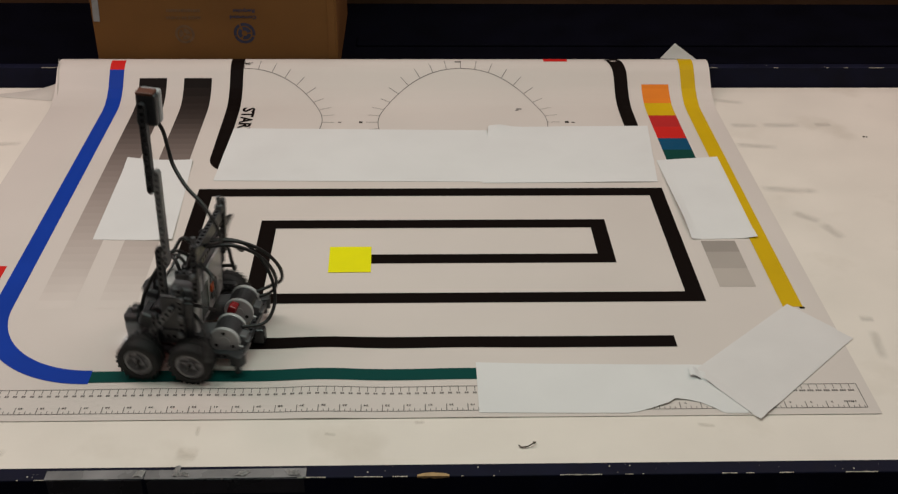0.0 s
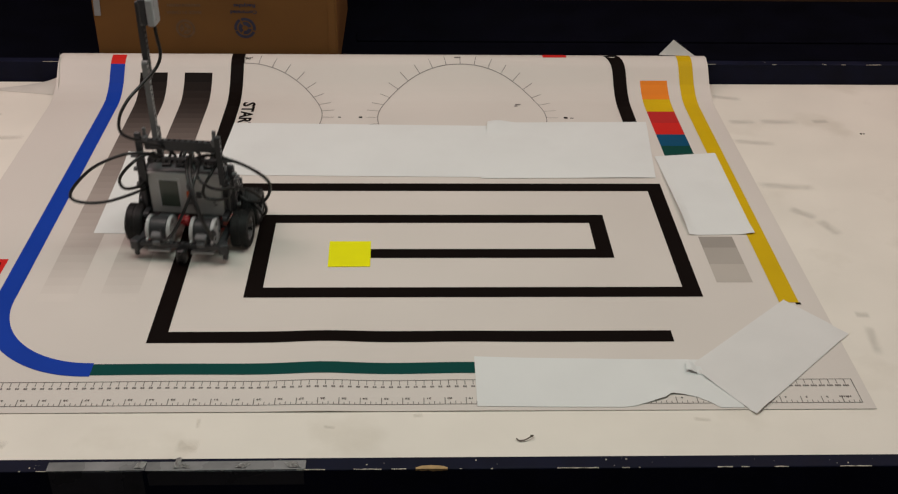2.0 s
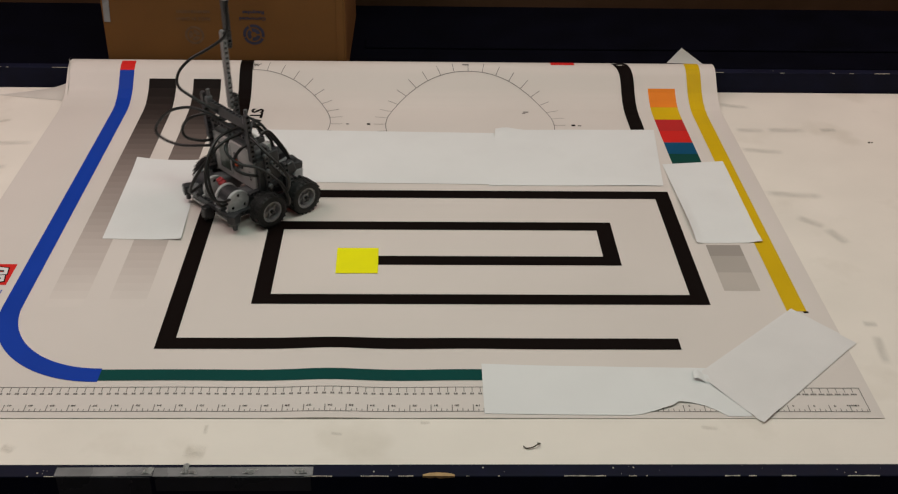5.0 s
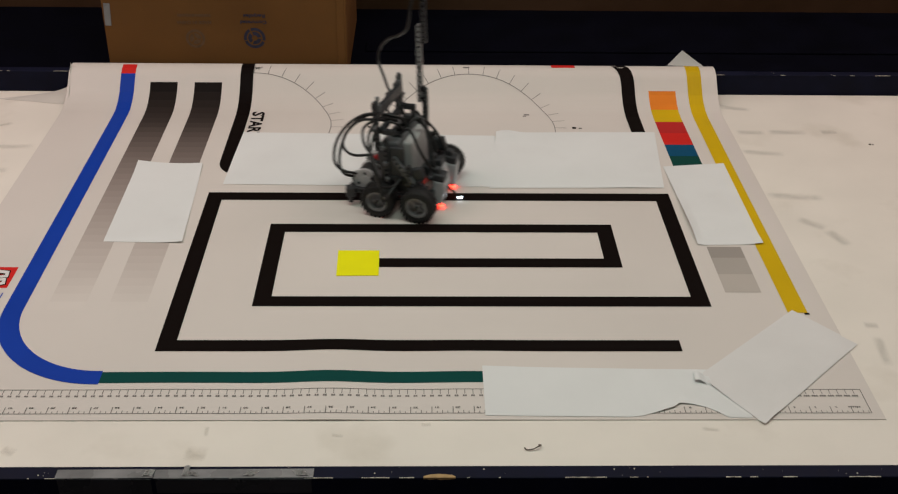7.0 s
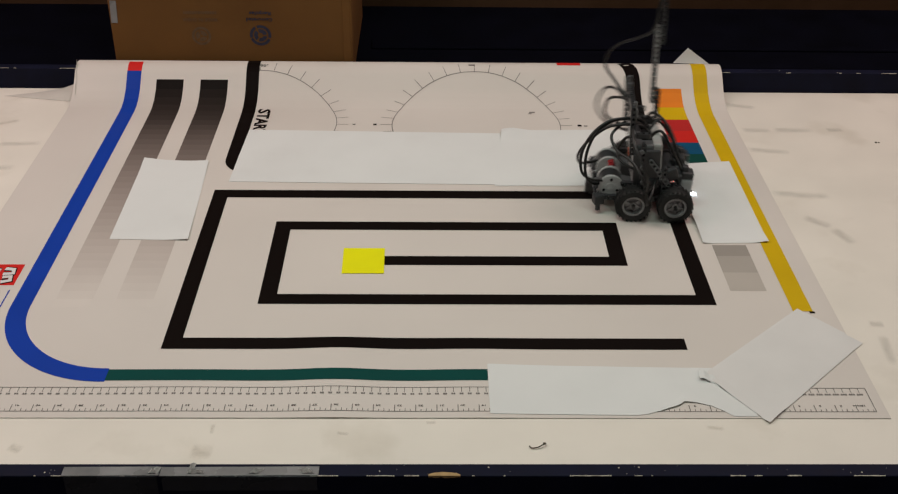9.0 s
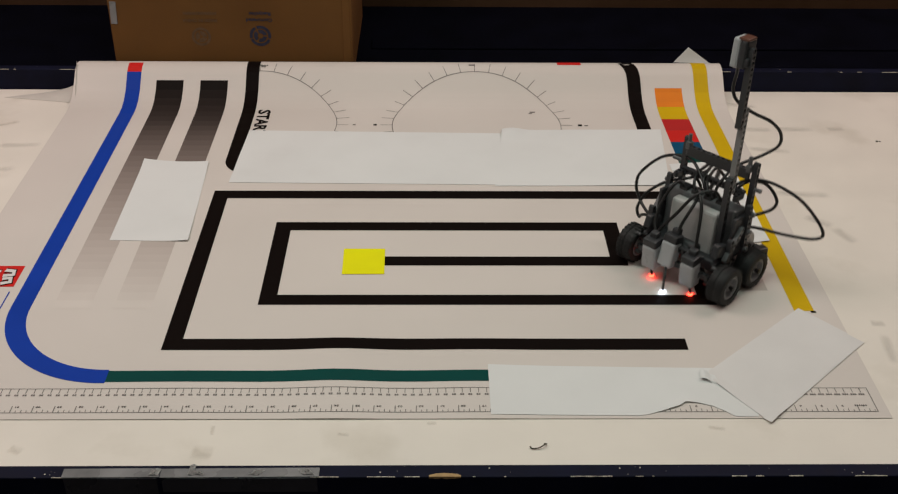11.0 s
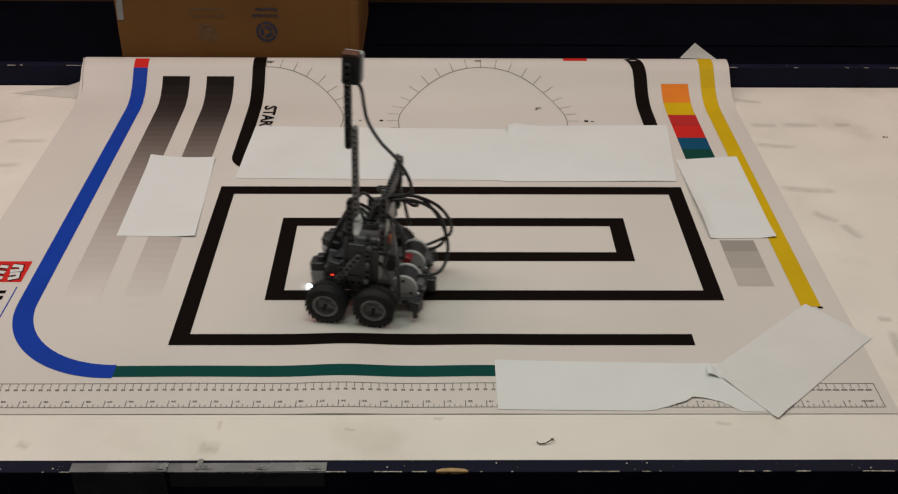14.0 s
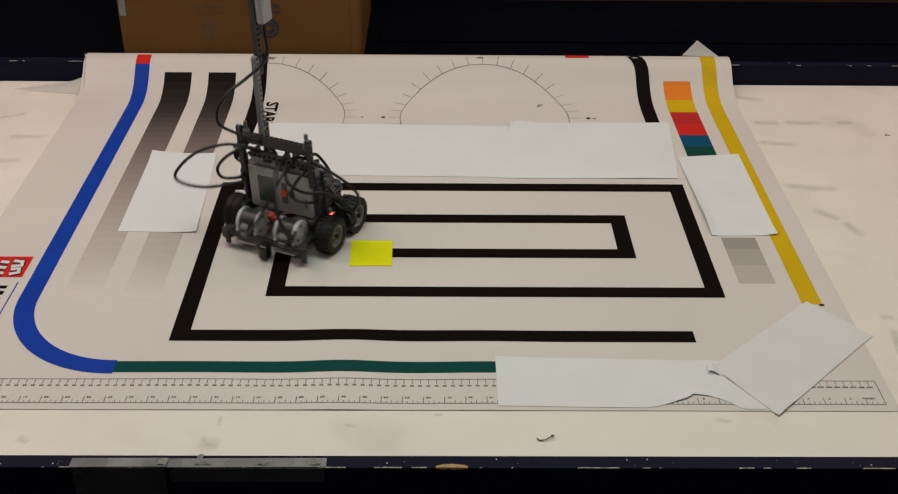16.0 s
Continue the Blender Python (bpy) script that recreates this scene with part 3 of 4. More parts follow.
            add_patch(bm, x0, x1, vb, va, 0.0002)
            part("grey_step", bm, greys[k], m)
    # colour samples
    for v1, v0, mat in ((1.932, 1.8865, ORANGE), (1.8865, 1.841, YELLOW), (1.841, 1.794, DARK_RED), (1.794, 1.748, RED),
                        (1.748, 1.704, TEAL_BLUE), (1.704, 1.655, GREEN_PATCH), (1.406, 1.3755, sample_greys[0]), (1.3755, 1.331, sample_greys[1]), (1.331, 1.284, sample_greys[2])):
        bm = bmesh.new()
        add_patch(bm, 0.4235, 0.4745, v0, v1, 0.0002)
        part("colour_sample", bm, mat, m)

    # the word, read from above downwards
    bm = bmesh.new()
    add_text(bm, "START", 0.0305, lambda x, y: (-0.3115 + y, 1.873 - x), 1.16)
    part("start_word", bm, INK, m)

    # two protractors
    for cx, a0, a1 in ((-0.317, -14, 91), (0.0857, -14, 194)):
        cv, r = 1.8135, 0.1515
        bm = bmesh.new()
        add_ribbon(bm, arc_points(cx, cv, r, a0, a1, 2), 0.0013)
        part("protractor_arc", bm, FINE_INK, m)
        for a in range(math.ceil(a0 / 10) * 10, int(a1) + 1, 10):
            bm = bmesh.new()
            ra, rb = r, r + (0.023 if a % 30 else 0.021)
            ca, sa = math.cos(radians(a)), math.sin(radians(a))
            add_ribbon(bm, [(cx + (ra + (rb - ra) * k / 3) * ca, cv + (ra + (rb - ra) * k / 3) * sa) for k in range(4)], 0.0011)
            part("protractor_tick", bm, FINE_INK, m)
    # degree figures beside the protractors, too small to read
    for x, v, w, h in ((-0.134, 1.8135, 0.005, 0.003), (-0.0965, 1.8135, 0.006, 0.006), (0.272, 1.8135, 0.007, 0.007), (0.283, 1.812, 0.006, 0.003),
                       (0.081, 1.983, 0.012, 0.004), (0.190, 1.867, 0.010, 0.004), (0.186, 1.862, 0.006, 0.003)):
        bm = bmesh.new()
        add_patch(bm, x - w / 2, x + w / 2, v - h / 2, v + h / 2)
        part("figure_bar", bm, FINE_INK if v > 1.85 else INK, m)

    bm = bmesh.new()
    add_text(bm, "90\u00b0", 0.0095, lambda x, y: (-0.3165 + x, 1.9735 + y), 1.1, 0.0009)
    part("degree_figure", bm, INK, m)

    # the ruler along the near edge, printed upside down to the camera
    R0, R1, V0, V1 = -0.640, 0.5415, 1.0245, 1.0700
    for x0, x1, v0, v1 in ((R0, R1, V0, V0 + 0.0009), (R0, R1, V1 - 0.0009, V1), (R1 - 0.001, R1, V0 + 0.001, V1 - 0.001), (R0, R0 + 0.001, V0 + 0.001, V1 - 0.001)):
        bm = bmesh.new()
        add_patch(bm, x0, x1, v0, v1)
        part("ruler_edge", bm, FINE_INK, m)
    bm = bmesh.new()
    for k in range(1, 184):
        x = 0.5445 - 0.0254 * k / 4
        if x > R1 - 0.002 or x < R0 + 0.004:
            continue
        if k % 4:
            add_patch(bm, x - 0.0004, x + 0.0004, V0 + 0.001, V0 + (0.006 if k % 2 == 0 else 0.0045))
        else:
            add_patch(bm, x - 0.0005, x + 0.0005, V0 + 0.001, V0 + 0.0125)
    tagged(part("inch_scale", bm, FINE_INK, m), kind="stuff")
    bm = bmesh.new()
    for k in range(1, 117):
        x = 0.5415 - 0.010 * k
        add_patch(bm, x - 0.0004, x + 0.0004, V1 - 0.0095, V1 - 0.001)
    tagged(part("centimetre_scale", bm, FINE_INK, m), kind="stuff")
    bm = bmesh.new()
    for k in range(1, 117):
        x, n = 0.5415 - 0.010 * k, len(str(120 - k))
        for q in range(n):
            add_patch(bm, x - 0.0013 * n + 0.0026 * q, x - 0.0013 * n + 0.0021 + 0.0026 * q, V1 - 0.0142, V1 - 0.0112)
    tagged(part("figure_strip", bm, FINE_INK, m), kind="stuff")
    bm = bmesh.new()
    for k in range(1, 47):
        x = 0.5445 - 0.0254 * k
        if x > R0 + 0.01:
            add_text(bm, str(k), 0.0041, lambda a, b, x=x: (x + 0.0088 - a, V0 + 0.0122 - b), 1.45)
    tagged(part("inch_lettering", bm, SOFT_INK, m), kind="stuff")
    bm = bmesh.new()
    for k in range(6):
        add_patch(bm, 0.5290 - 0.0026 * k, 0.5308 - 0.0026 * k, V0 + 0.0105, V0 + 0.0132)
    tagged(part("unit_bar", bm, FINE_INK, m), kind="stuff")

    # corner mark: a red square with a white scrawl, a thin blue rule and dark bars under it
    bm = bmesh.new()
    add_patch(bm, -0.630, -0.5765, 1.2930, 1.3460)
    part("red_emblem", bm, RED, m)
    for pts, w in (([(-0.6005, 1.334), (-0.588, 1.332), (-0.586, 1.322), (-0.600, 1.320)], 0.0075), ([(-0.598, 1.312), (-0.587, 1.314), (-0.585, 1.304), (-0.597, 1.300)], 0.0075),
                   ([(-0.618, 1.332), (-0.606, 1.330)], 0.007), ([(-0.618, 1.318), (-0.606, 1.316)], 0.007), ([(-0.616, 1.304), (-0.605, 1.302)], 0.007)):
        bm = bmesh.new()
        add_ribbon(bm, pts, w + 0.0045, 0.0007)
        part("emblem_outline", bm, INK, m)
        bm = bmesh.new()
        add_ribbon(bm, pts, w, 0.0010)
        part("emblem_stroke", bm, WHITE_INK, m)
    bm = bmesh.new()
    add_patch(bm, -0.5790, -0.5773, 1.135, 1.2805)
    part("thin_rule", bm, BLUE, m)
    for v, w in ((1.270, 0.010), (1.256, 0.012), (1.243, 0.007), (1.228, 0.011), (1.214, 0.008)):
        bm = bmesh.new()
        add_patch(bm, -0.6020, -0.5895, v - w / 2, v + w / 2 - 0.003)
        part("word_bar", bm, INK, m)
    return m


printed_mat()


# ---- loose sheets ----
def sheet(name, corners, label, category, mat, height=0.0007, curl=None, n=14, thick=0.00012, crumple=0.0003, seed=1, group="", near=None, rim=0.00066):
    """A four-cornered sheet (near left, near right, far right, far left in plan), with its own bends. curl(s, t): height over the mat."""
    a, b, c, d = [Vector(p) for p in corners]
    bm = bmesh.new()
    off = Vector((seed * 3.7, seed * 1.3, 0))
    rows = []
    for i in range(n + 1):
        row = []
        for j in range(n + 1):
            s, t = j / n, i / n
            p = (a * (1 - s) + b * s) * (1 - t) + (d * (1 - s) + c * s) * t
            if near:
                p.y = near(p.x, p.y) * (1 - t) + (d * (1 - s) + c * s).y * t
            base = on_mat(p.x, p.y).z if MAT_X0 < p.x < MAT_X1 and p.y > MAT_Y0 else 0.0
            base = max(base, 0)
            z = base + height + crumple * noise.noise(Vector((p.x * 14, p.y * 14, 0)) + off) + (curl(s, t) if curl else 0)
            lift = curl(s, t) if curl else 0
            if min(s, t, 1 - s, 1 - t) < 1e-6 and lift < 0.0012:
                z = base + rim + lift
            row.append(Vector((p.x, p.y, max(z, base + 0.00062))))
        rows.append(row)
    top = [[bm.verts.new(p) for p in row] for row in rows]
    low = [[bm.verts.new(p - Vector((0, 0, thick))) for p in row] for row in rows]
    for i in range(n):
        for j in range(n):
            bm.faces.new((top[i][j], top[i][j + 1], top[i + 1][j + 1], top[i + 1][j]))
            bm.faces.new((low[i][j], low[i + 1][j], low[i + 1][j + 1], low[i][j + 1]))
    for k in range(n):
        bm.faces.new((low[0][k], low[0][k + 1], top[0][k + 1], top[0][k]))
        bm.faces.new((top[n][k], top[n][k + 1], low[n][k + 1], low[n][k]))
        bm.faces.new((top[k][0], top[k + 1][0], low[k + 1][0], low[k][0]))
        bm.faces.new((low[k][n], low[k + 1][n], top[k + 1][n], top[k][n]))
    border = set(top[0] + top[n] + low[0] + low[n] + [r[k] for r in top + low for k in (0, n)])
    for e in bm.edges:
        e.smooth = not (e.verts[0] in border and e.verts[1] in border)
    return tagged(part(name, bm, mat, smooth=True), label, category, group)


G = "paper sheets on the mat"
sheet("paper_sheet", [(-0.4740, 1.4165), (-0.3570, 1.4130), (-0.3690, 1.6655), (-0.4780, 1.6740)], "white paper covering the grey scales, corner curling", "paper", PAPER,
      curl=lambda s, t: 0.002 * max(0, s - 0.6) ** 2 * max(0, 0.45 - t) * 20 + 0.003 * bell(t, 1, 0.10) * (s - 0.5) ** 2 * 4, seed=2, group=G)
sheet("paper_sheet", [(-0.3250, 1.5965), (0.1240, 1.5900), (0.1270, 1.7795), (-0.3180, 1.7890)], "long white paper strip covering the mat", "paper", PAPER, seed=3, group=G,
      n=28, crumple=0.0005, curl=lambda s, t: 0.0012 * bell(t, 0.5, 0.15) * (0.5 + 0.5 * math.sin(9 * s)))
sheet("paper_sheet", [(0.1080, 1.5860), (0.3935, 1.5880), (0.4145, 1.7965), (0.1300, 1.7920)], "white paper overlapping a longer strip", "paper", PAPER, height=0.0011, seed=4, group=G, rim=0.0009,
      n=28, curl=lambda s, t: 0.0008 * bell(t, 0, 0.06) * bell(s, 0.8, 0.2) + 0.007 * bell(s, 0.06, 0.07) * bell(t, 0.94, 0.10) + 0.0012 * bell(s, 0.5, 0.1) * bell(t, 0.7, 0.3))
sheet("paper_sheet", [(0.4110, 1.4100), (0.5105, 1.4125), (0.5115, 1.6770), (0.4055, 1.6640)], "white paper over colour samples, lifted edge", "paper", PAPER, seed=5, group=G,
      n=18, curl=lambda s, t: 0.008 * bell(s, 0, 0.08) * max(0, 1 - t) * min(1, 4 * t + 0.2) + 0.003 * bell(s, 1, 0.15) * bell(t, 0, 0.08))


def torn_edge(x, y):
    """The near edge of the strip, with the torn bite through which the ruler shows."""
    edge = [(0.252, 1.0175), (0.268, 1.0215), (0.285, 1.0275), (0.304, 1.0350), (0.312, 1.0425), (0.325, 1.0410), (0.342, 1.0360), (0.355, 1.0270), (0.366, 1.0170)]
    for (xa, ya), (xb, yb) in zip(edge, edge[1:]):
        if xa <= x < xb:
            return max(y, ya + (yb - ya) * (x - xa) / (xb - xa)) + 0.0010 * noise.noise(Vector((x * 170, 1, 3)))
    return y


sheet("paper_sheet", [(0.0748, 1.0205), (0.3950, 1.0160), (0.3850, 1.1080), (0.0752, 1.1155)], "torn white paper strip over the printed ruler", "paper", PAPER, seed=6, group=G,
      n=80, height=0.0007, crumple=0.0003, near=torn_edge,
      curl=lambda s, t: 0.0018 * bell(s, 0.72, 0.08) * bell(t, 0.0, 0.2) + 0.0028 * bell(s, 0.86, 0.03) * bell(t, 0.62, 0.22))
sheet("paper_sheet", [(0.4060, 1.0035), (0.5700, 1.1630), (0.5050, 1.2400), (0.3450, 1.0950)], "creased white paper laid diagonally over the mat corner", "paper", THIN_PAPER, seed=7, group=G,
      n=30, height=0.0016, crumple=0.0004, curl=lambda s, t: 0.0016 * bell(s, 0, 0.06) * bell(t, 0.85, 0.3) + 0.002 * bell(t, 0, 0.08) * bell(s, 0.05, 0.12), rim=0.0012)


sheet("paper_scrap", [(0.338, 1.0830), (0.3620, 1.0740), (0.3590, 1.0930), (0.3400, 1.1000)], "small crumpled scrap of white paper", "paper", PAPER, seed=9, group=G,
      n=12, height=0.0030, crumple=0.0032, curl=lambda s, t: 0.004 * bell(s, 0.2, 0.3))


def mat_corner_flap():
    bm = bmesh.new()
    pts = [(0.474, 2.0155, 0.040), (0.545, 2.0155, 0.038), (0.500, 2.018, 0.070)]
    a = [bm.verts.new(p) for p in pts]
    b = [bm.verts.new((x, y + 0.0005, z)) for x, y, z in pts]
    bm.faces.new(a)
    bm.faces.new(b[::-1])
    for k in range(3):
        bm.faces.new((a[k], b[k], b[(k + 1) % 3], a[(k + 1) % 3]))
    tagged(part("paper_corner", bm, PAPER), "white paper corner poking up behind the mat", "paper")


mat_corner_flap()
sheet("plastic_sheet", [(-0.7950, 1.9300), (-0.6550, 1.9050), (-0.6600, 1.9650), (-0.7000, 1.9600)], "cloudy plastic sheet tucked under the mat", "plastic sheet", FILM,
      height=0.0012, curl=lambda s, t: 0.014 * s * t)

# sticky note
sheet("sticky_note", [(-0.1232, 1.3245), (-0.0630, 1.3250), (-0.0640, 1.3930), (-0.1245, 1.3930)], "bright yellow sticky note marking the line's end", "sticky note", STICKY,
      height=0.0007, crumple=0.0001, n=8, curl=lambda s, t: 0.0002 * bell(t, 0, 0.25))


# ---- tape on the front rail ----
def tape(x0, x1, drop, mat, label):
    t = empty("tape_strip", label, "tape", "tape strips")
    bm = bmesh.new()
    add_box(bm, (x1 - x0, 0.0135, 0.0008), ((x0 + x1) / 2, 0.8810, RAIL_TOP + 0.0007), (0, 0, 0.4), 0.0003)
    part("tape_top", bm, mat, t)
    # the hanging part is coloured darker than the top
    bm = bmesh.new()
    add_box(bm, (x1 - x0 - 0.004, 0.0008, drop), ((x0 + x1) / 2, FRONT_OUT - 0.0006, RAIL_TOP - drop / 2), None, 0.0003)
    part("tape_drop", bm, DARK_TAPE, t)


tape(-0.387, -0.2845, 0.040, TAPE, "cloudy grey tape wrapped over the navy rail")
tape(-0.2838, -0.1155, 0.020, TAPE, "creased grey tape strip on the navy rail")


def crease(x0, step, depth, skew, seed):
    """A small wrinkled fold of tape standing off the rail."""
    bm = bmesh.new()
    grid = []
    for i in range(8):
        row = []
        for j in range(10):
            x, y = x0 + step * j + skew * i, 0.8770 + depth * i / 7
            z = RAIL_TOP + 0.0013 + 0.0016 * abs(noise.noise(Vector((x * 260, y * 200, seed)))) + 0.0007 * bell(j, 4, 2)
            row.append(bm.verts.new((x + 0.0008 * noise.noise(Vector((7, y * 300, seed))), y + 0.0010 * noise.noise(Vector((x * 190, 5, i))), z)))
        grid.append(row)
    for r, q in zip(grid, grid[1:]):
        for j in range(9):
            bm.faces.new((r[j], r[j + 1], q[j + 1], q[j]))
    bmesh.ops.solidify(bm, geom=bm.faces[:], thickness=0.0003)
    tagged(part("tape_crumple", bm, PALE_TAPE), "crumpled fold of tape on the rail", "tape", "tape crumples")


crease(-0.2960, 0.0011, 0.0090, 0.0004, 2.0)
crease(-0.2545, 0.0007, 0.0155, 0.0001, 3.0)
crease(-0.2480, 0.0012, 0.0060, -0.0003, 4.0)
crease(-0.1900, 0.0012, 0.0070, 0.0008, 5.0)
crease(-0.1330, 0.0014, 0.0080, -0.0008, 6.0)


def wood_chip():
    """A sliver of bare timber with a ragged outline where the paint has gone."""
    rng = random.Random(11)
    bm = bmesh.new()
    far = [(0.001 + 0.0034 * k, 0.8768 + 0.0032 * math.sin(math.pi * k / 10) + rng.uniform(-0.0006, 0.0006)) for k in range(11)]
    near = [(x, 0.8744) for x, _ in far]
    top = [[bm.verts.new((x, y, RAIL_TOP + 0.0006)) for x, y in row] for row in (near, far)]
    low = [bm.verts.new((x, 0.8742, RAIL_TOP - 0.0012 - 0.0016 * rng.random())) for x, _ in near]
    for k in range(10):
        bm.faces.new((top[0][k], top[0][k + 1], top[1][k + 1], top[1][k]))
        bm.faces.new((low[k], low[k + 1], top[0][k + 1], top[0][k]))
    tagged(part("wood_chip", bm, CHIP), "bare wood patch where rail paint chipped", "chip")


wood_chip()

# a curl of dark thread on the board, and faint scuffs
bm = bmesh.new()
add_tube(bm, [(0.117, 0.9645, 0.0014), (0.120, 0.9610, 0.0014), (0.127, 0.9615, 0.002), (0.133, 0.9640, 0.004), (0.1365, 0.9680, 0.0022), (0.1335, 0.9690, 0.0016)], 0.0008, 6)
tagged(part("thread", bm, THREAD, smooth=True), "curl of dark thread lying on the board", "thread")


def streak(x0, y0, x1, y1, width, mat, label):
    """A flat smear on the board from one point to another."""
    length, turn = math.hypot(x1 - x0, y1 - y0), math.degrees(math.atan2(y1 - y0, x1 - x0))
    bm = bmesh.new()
    bm.faces.new([bm.verts.new((length * 0.58 * i, width / 2 * j, 0)) for i, j in ((-1, -1), (1, -1), (1, 1), (-1, 1))])
    ob = part("scuff_mark", bm, mat)
    ob.matrix_world = pose((x0 + x1) / 2, (y0 + y1) / 2, 0.0003, 0, 0, turn)
    tagged(ob, label, "scuff mark", "scuff marks")


def scuffs():
    for x0, y0, x1, y1, w in ((0.557, 1.911, 0.611, 1.899, 0.012), (0.565, 1.801, 0.614, 1.802, 0.013), (0.622, 1.802, 0.688, 1.803, 0.014), (0.717, 1.803, 0.747, 1.806, 0.012),
                              (0.555, 1.724, 0.624, 1.716, 0.013), (0.557, 1.567, 0.646, 1.560, 0.015), (0.587, 1.491, 0.621, 1.463, 0.014), (0.622, 1.455, 0.641, 1.414, 0.014),
                              (0.594, 1.208, 0.613, 1.207, 0.010), (0.602, 1.180, 0.596, 1.120, 0.010), (-0.74, 1.73, -0.672, 1.735, 0.012), (-0.76, 1.64, -0.69, 1.646, 0.014)):
        streak(x0, y0, x1, y1, 1.9 * w, SCUFF, "soft grey scuff on the white board")
    for x0, y0, x1, y1, w in ((-0.252, 1.003, -0.251, 0.986, 0.007), (-0.270, 0.958, -0.245, 0.955, 0.030), (-0.106, 0.988, -0.092, 0.986, 0.008), (-0.002, 1.006, 0.010, 1.007, 0.009),
                              (-0.478, 0.965, -0.462, 0.958, 0.018), (0.330, 0.998, 0.350, 0.996, 0.010),
                              (-0.790, 1.80, -0.735, 1.825, 0.016), (-0.800, 1.52, -0.760, 1.540, 0.014)):
        streak(x0, y0, x1, y1, w, BROWN_SMUDGE, "faint brown smudge on the white board")
    for x, y, r in ((0.790, 1.754, 0.0022), (0.795, 1.7535, 0.0014), (-0.712, 1.55, 0.0016), (-0.70, 1.55, 0.0014)):
        bm = bmesh.new()
        add_cyl(bm, r, 0.0012, (x, y, 0.0006), "Z", 10)
        tagged(part("crumb", bm, THREAD), "dark crumb on the white board", "crumb", "crumbs")


scuffs()


# ---- the robot: built round its own origin on the ground between the wheels, facing +y ----
WHEEL_R = 0.027


def robot_wheel(robot, x, y):
    side = 1 if x > 0 else -1
    bm = bmesh.new()
    add_cyl(bm, 0.0030, 0.030, (0, 0, 0), "X", 8)
    wheel = part("wheel", bm, BLACK, robot)
    wheel.location = (x, y, WHEEL_R)
    bm = bmesh.new()
    prof = [(0.0165, -0.0125), (0.0205, -0.0130), (0.0242, -0.0120), (0.0256, -0.0085), (0.0260, -0.0020), (0.0252, -0.0014), (0.0252, 0.0014), (0.0260, 0.0020),
            (0.0256, 0.0085), (0.0242, 0.0120), (0.0205, 0.0130), (0.0165, 0.0125), (0.0160, 0.0)]
    add_lathe(bm, [(r * WHEEL_R / 0.026, w) for r, w in prof], 36)
    for k in range(24):
        a = 2 * math.pi * k / 24
        for s in (-1, 1):
            add_box(bm, (0.0085, 0.0028, 0.0016), (s * 0.0072, 0.0268 * math.cos(a + s * 0.06), 0.0268 * math.sin(a + s * 0.06)), (math.degrees(a + s * 0.06) - 90, 0, 0))
    part("tyre", bm, RUBBER, wheel, "black rubber tyre with block tread", smooth=False)
    bm = bmesh.new()
    add_lathe(bm, [(0.0170, -0.0110), (0.0170, 0.0110), (0.0140, 0.0112), (0.0136, 0.0070), (0.0136, -0.0070), (0.0140, -0.0112)], 28)
    add_lathe(bm, [(0.0050, -0.0085), (0.0050, 0.0085), (0.0026, 0.0088), (0.0026, -0.0088)], 14)
    for k in range(6):
        a = 60 * k
        add_box(bm, (0.010, 0.0100, 0.0022), (0, 0.0093 * math.cos(radians(a)), 0.0093 * math.sin(radians(a))), (a, 0, 0), 0.0004)
    add_cyl(bm, 0.0120, 0.004, (0, 0, 0), "X", 24)
    part("rim", bm, RIM, wheel, "grey spoked plastic rim")
    return wheel


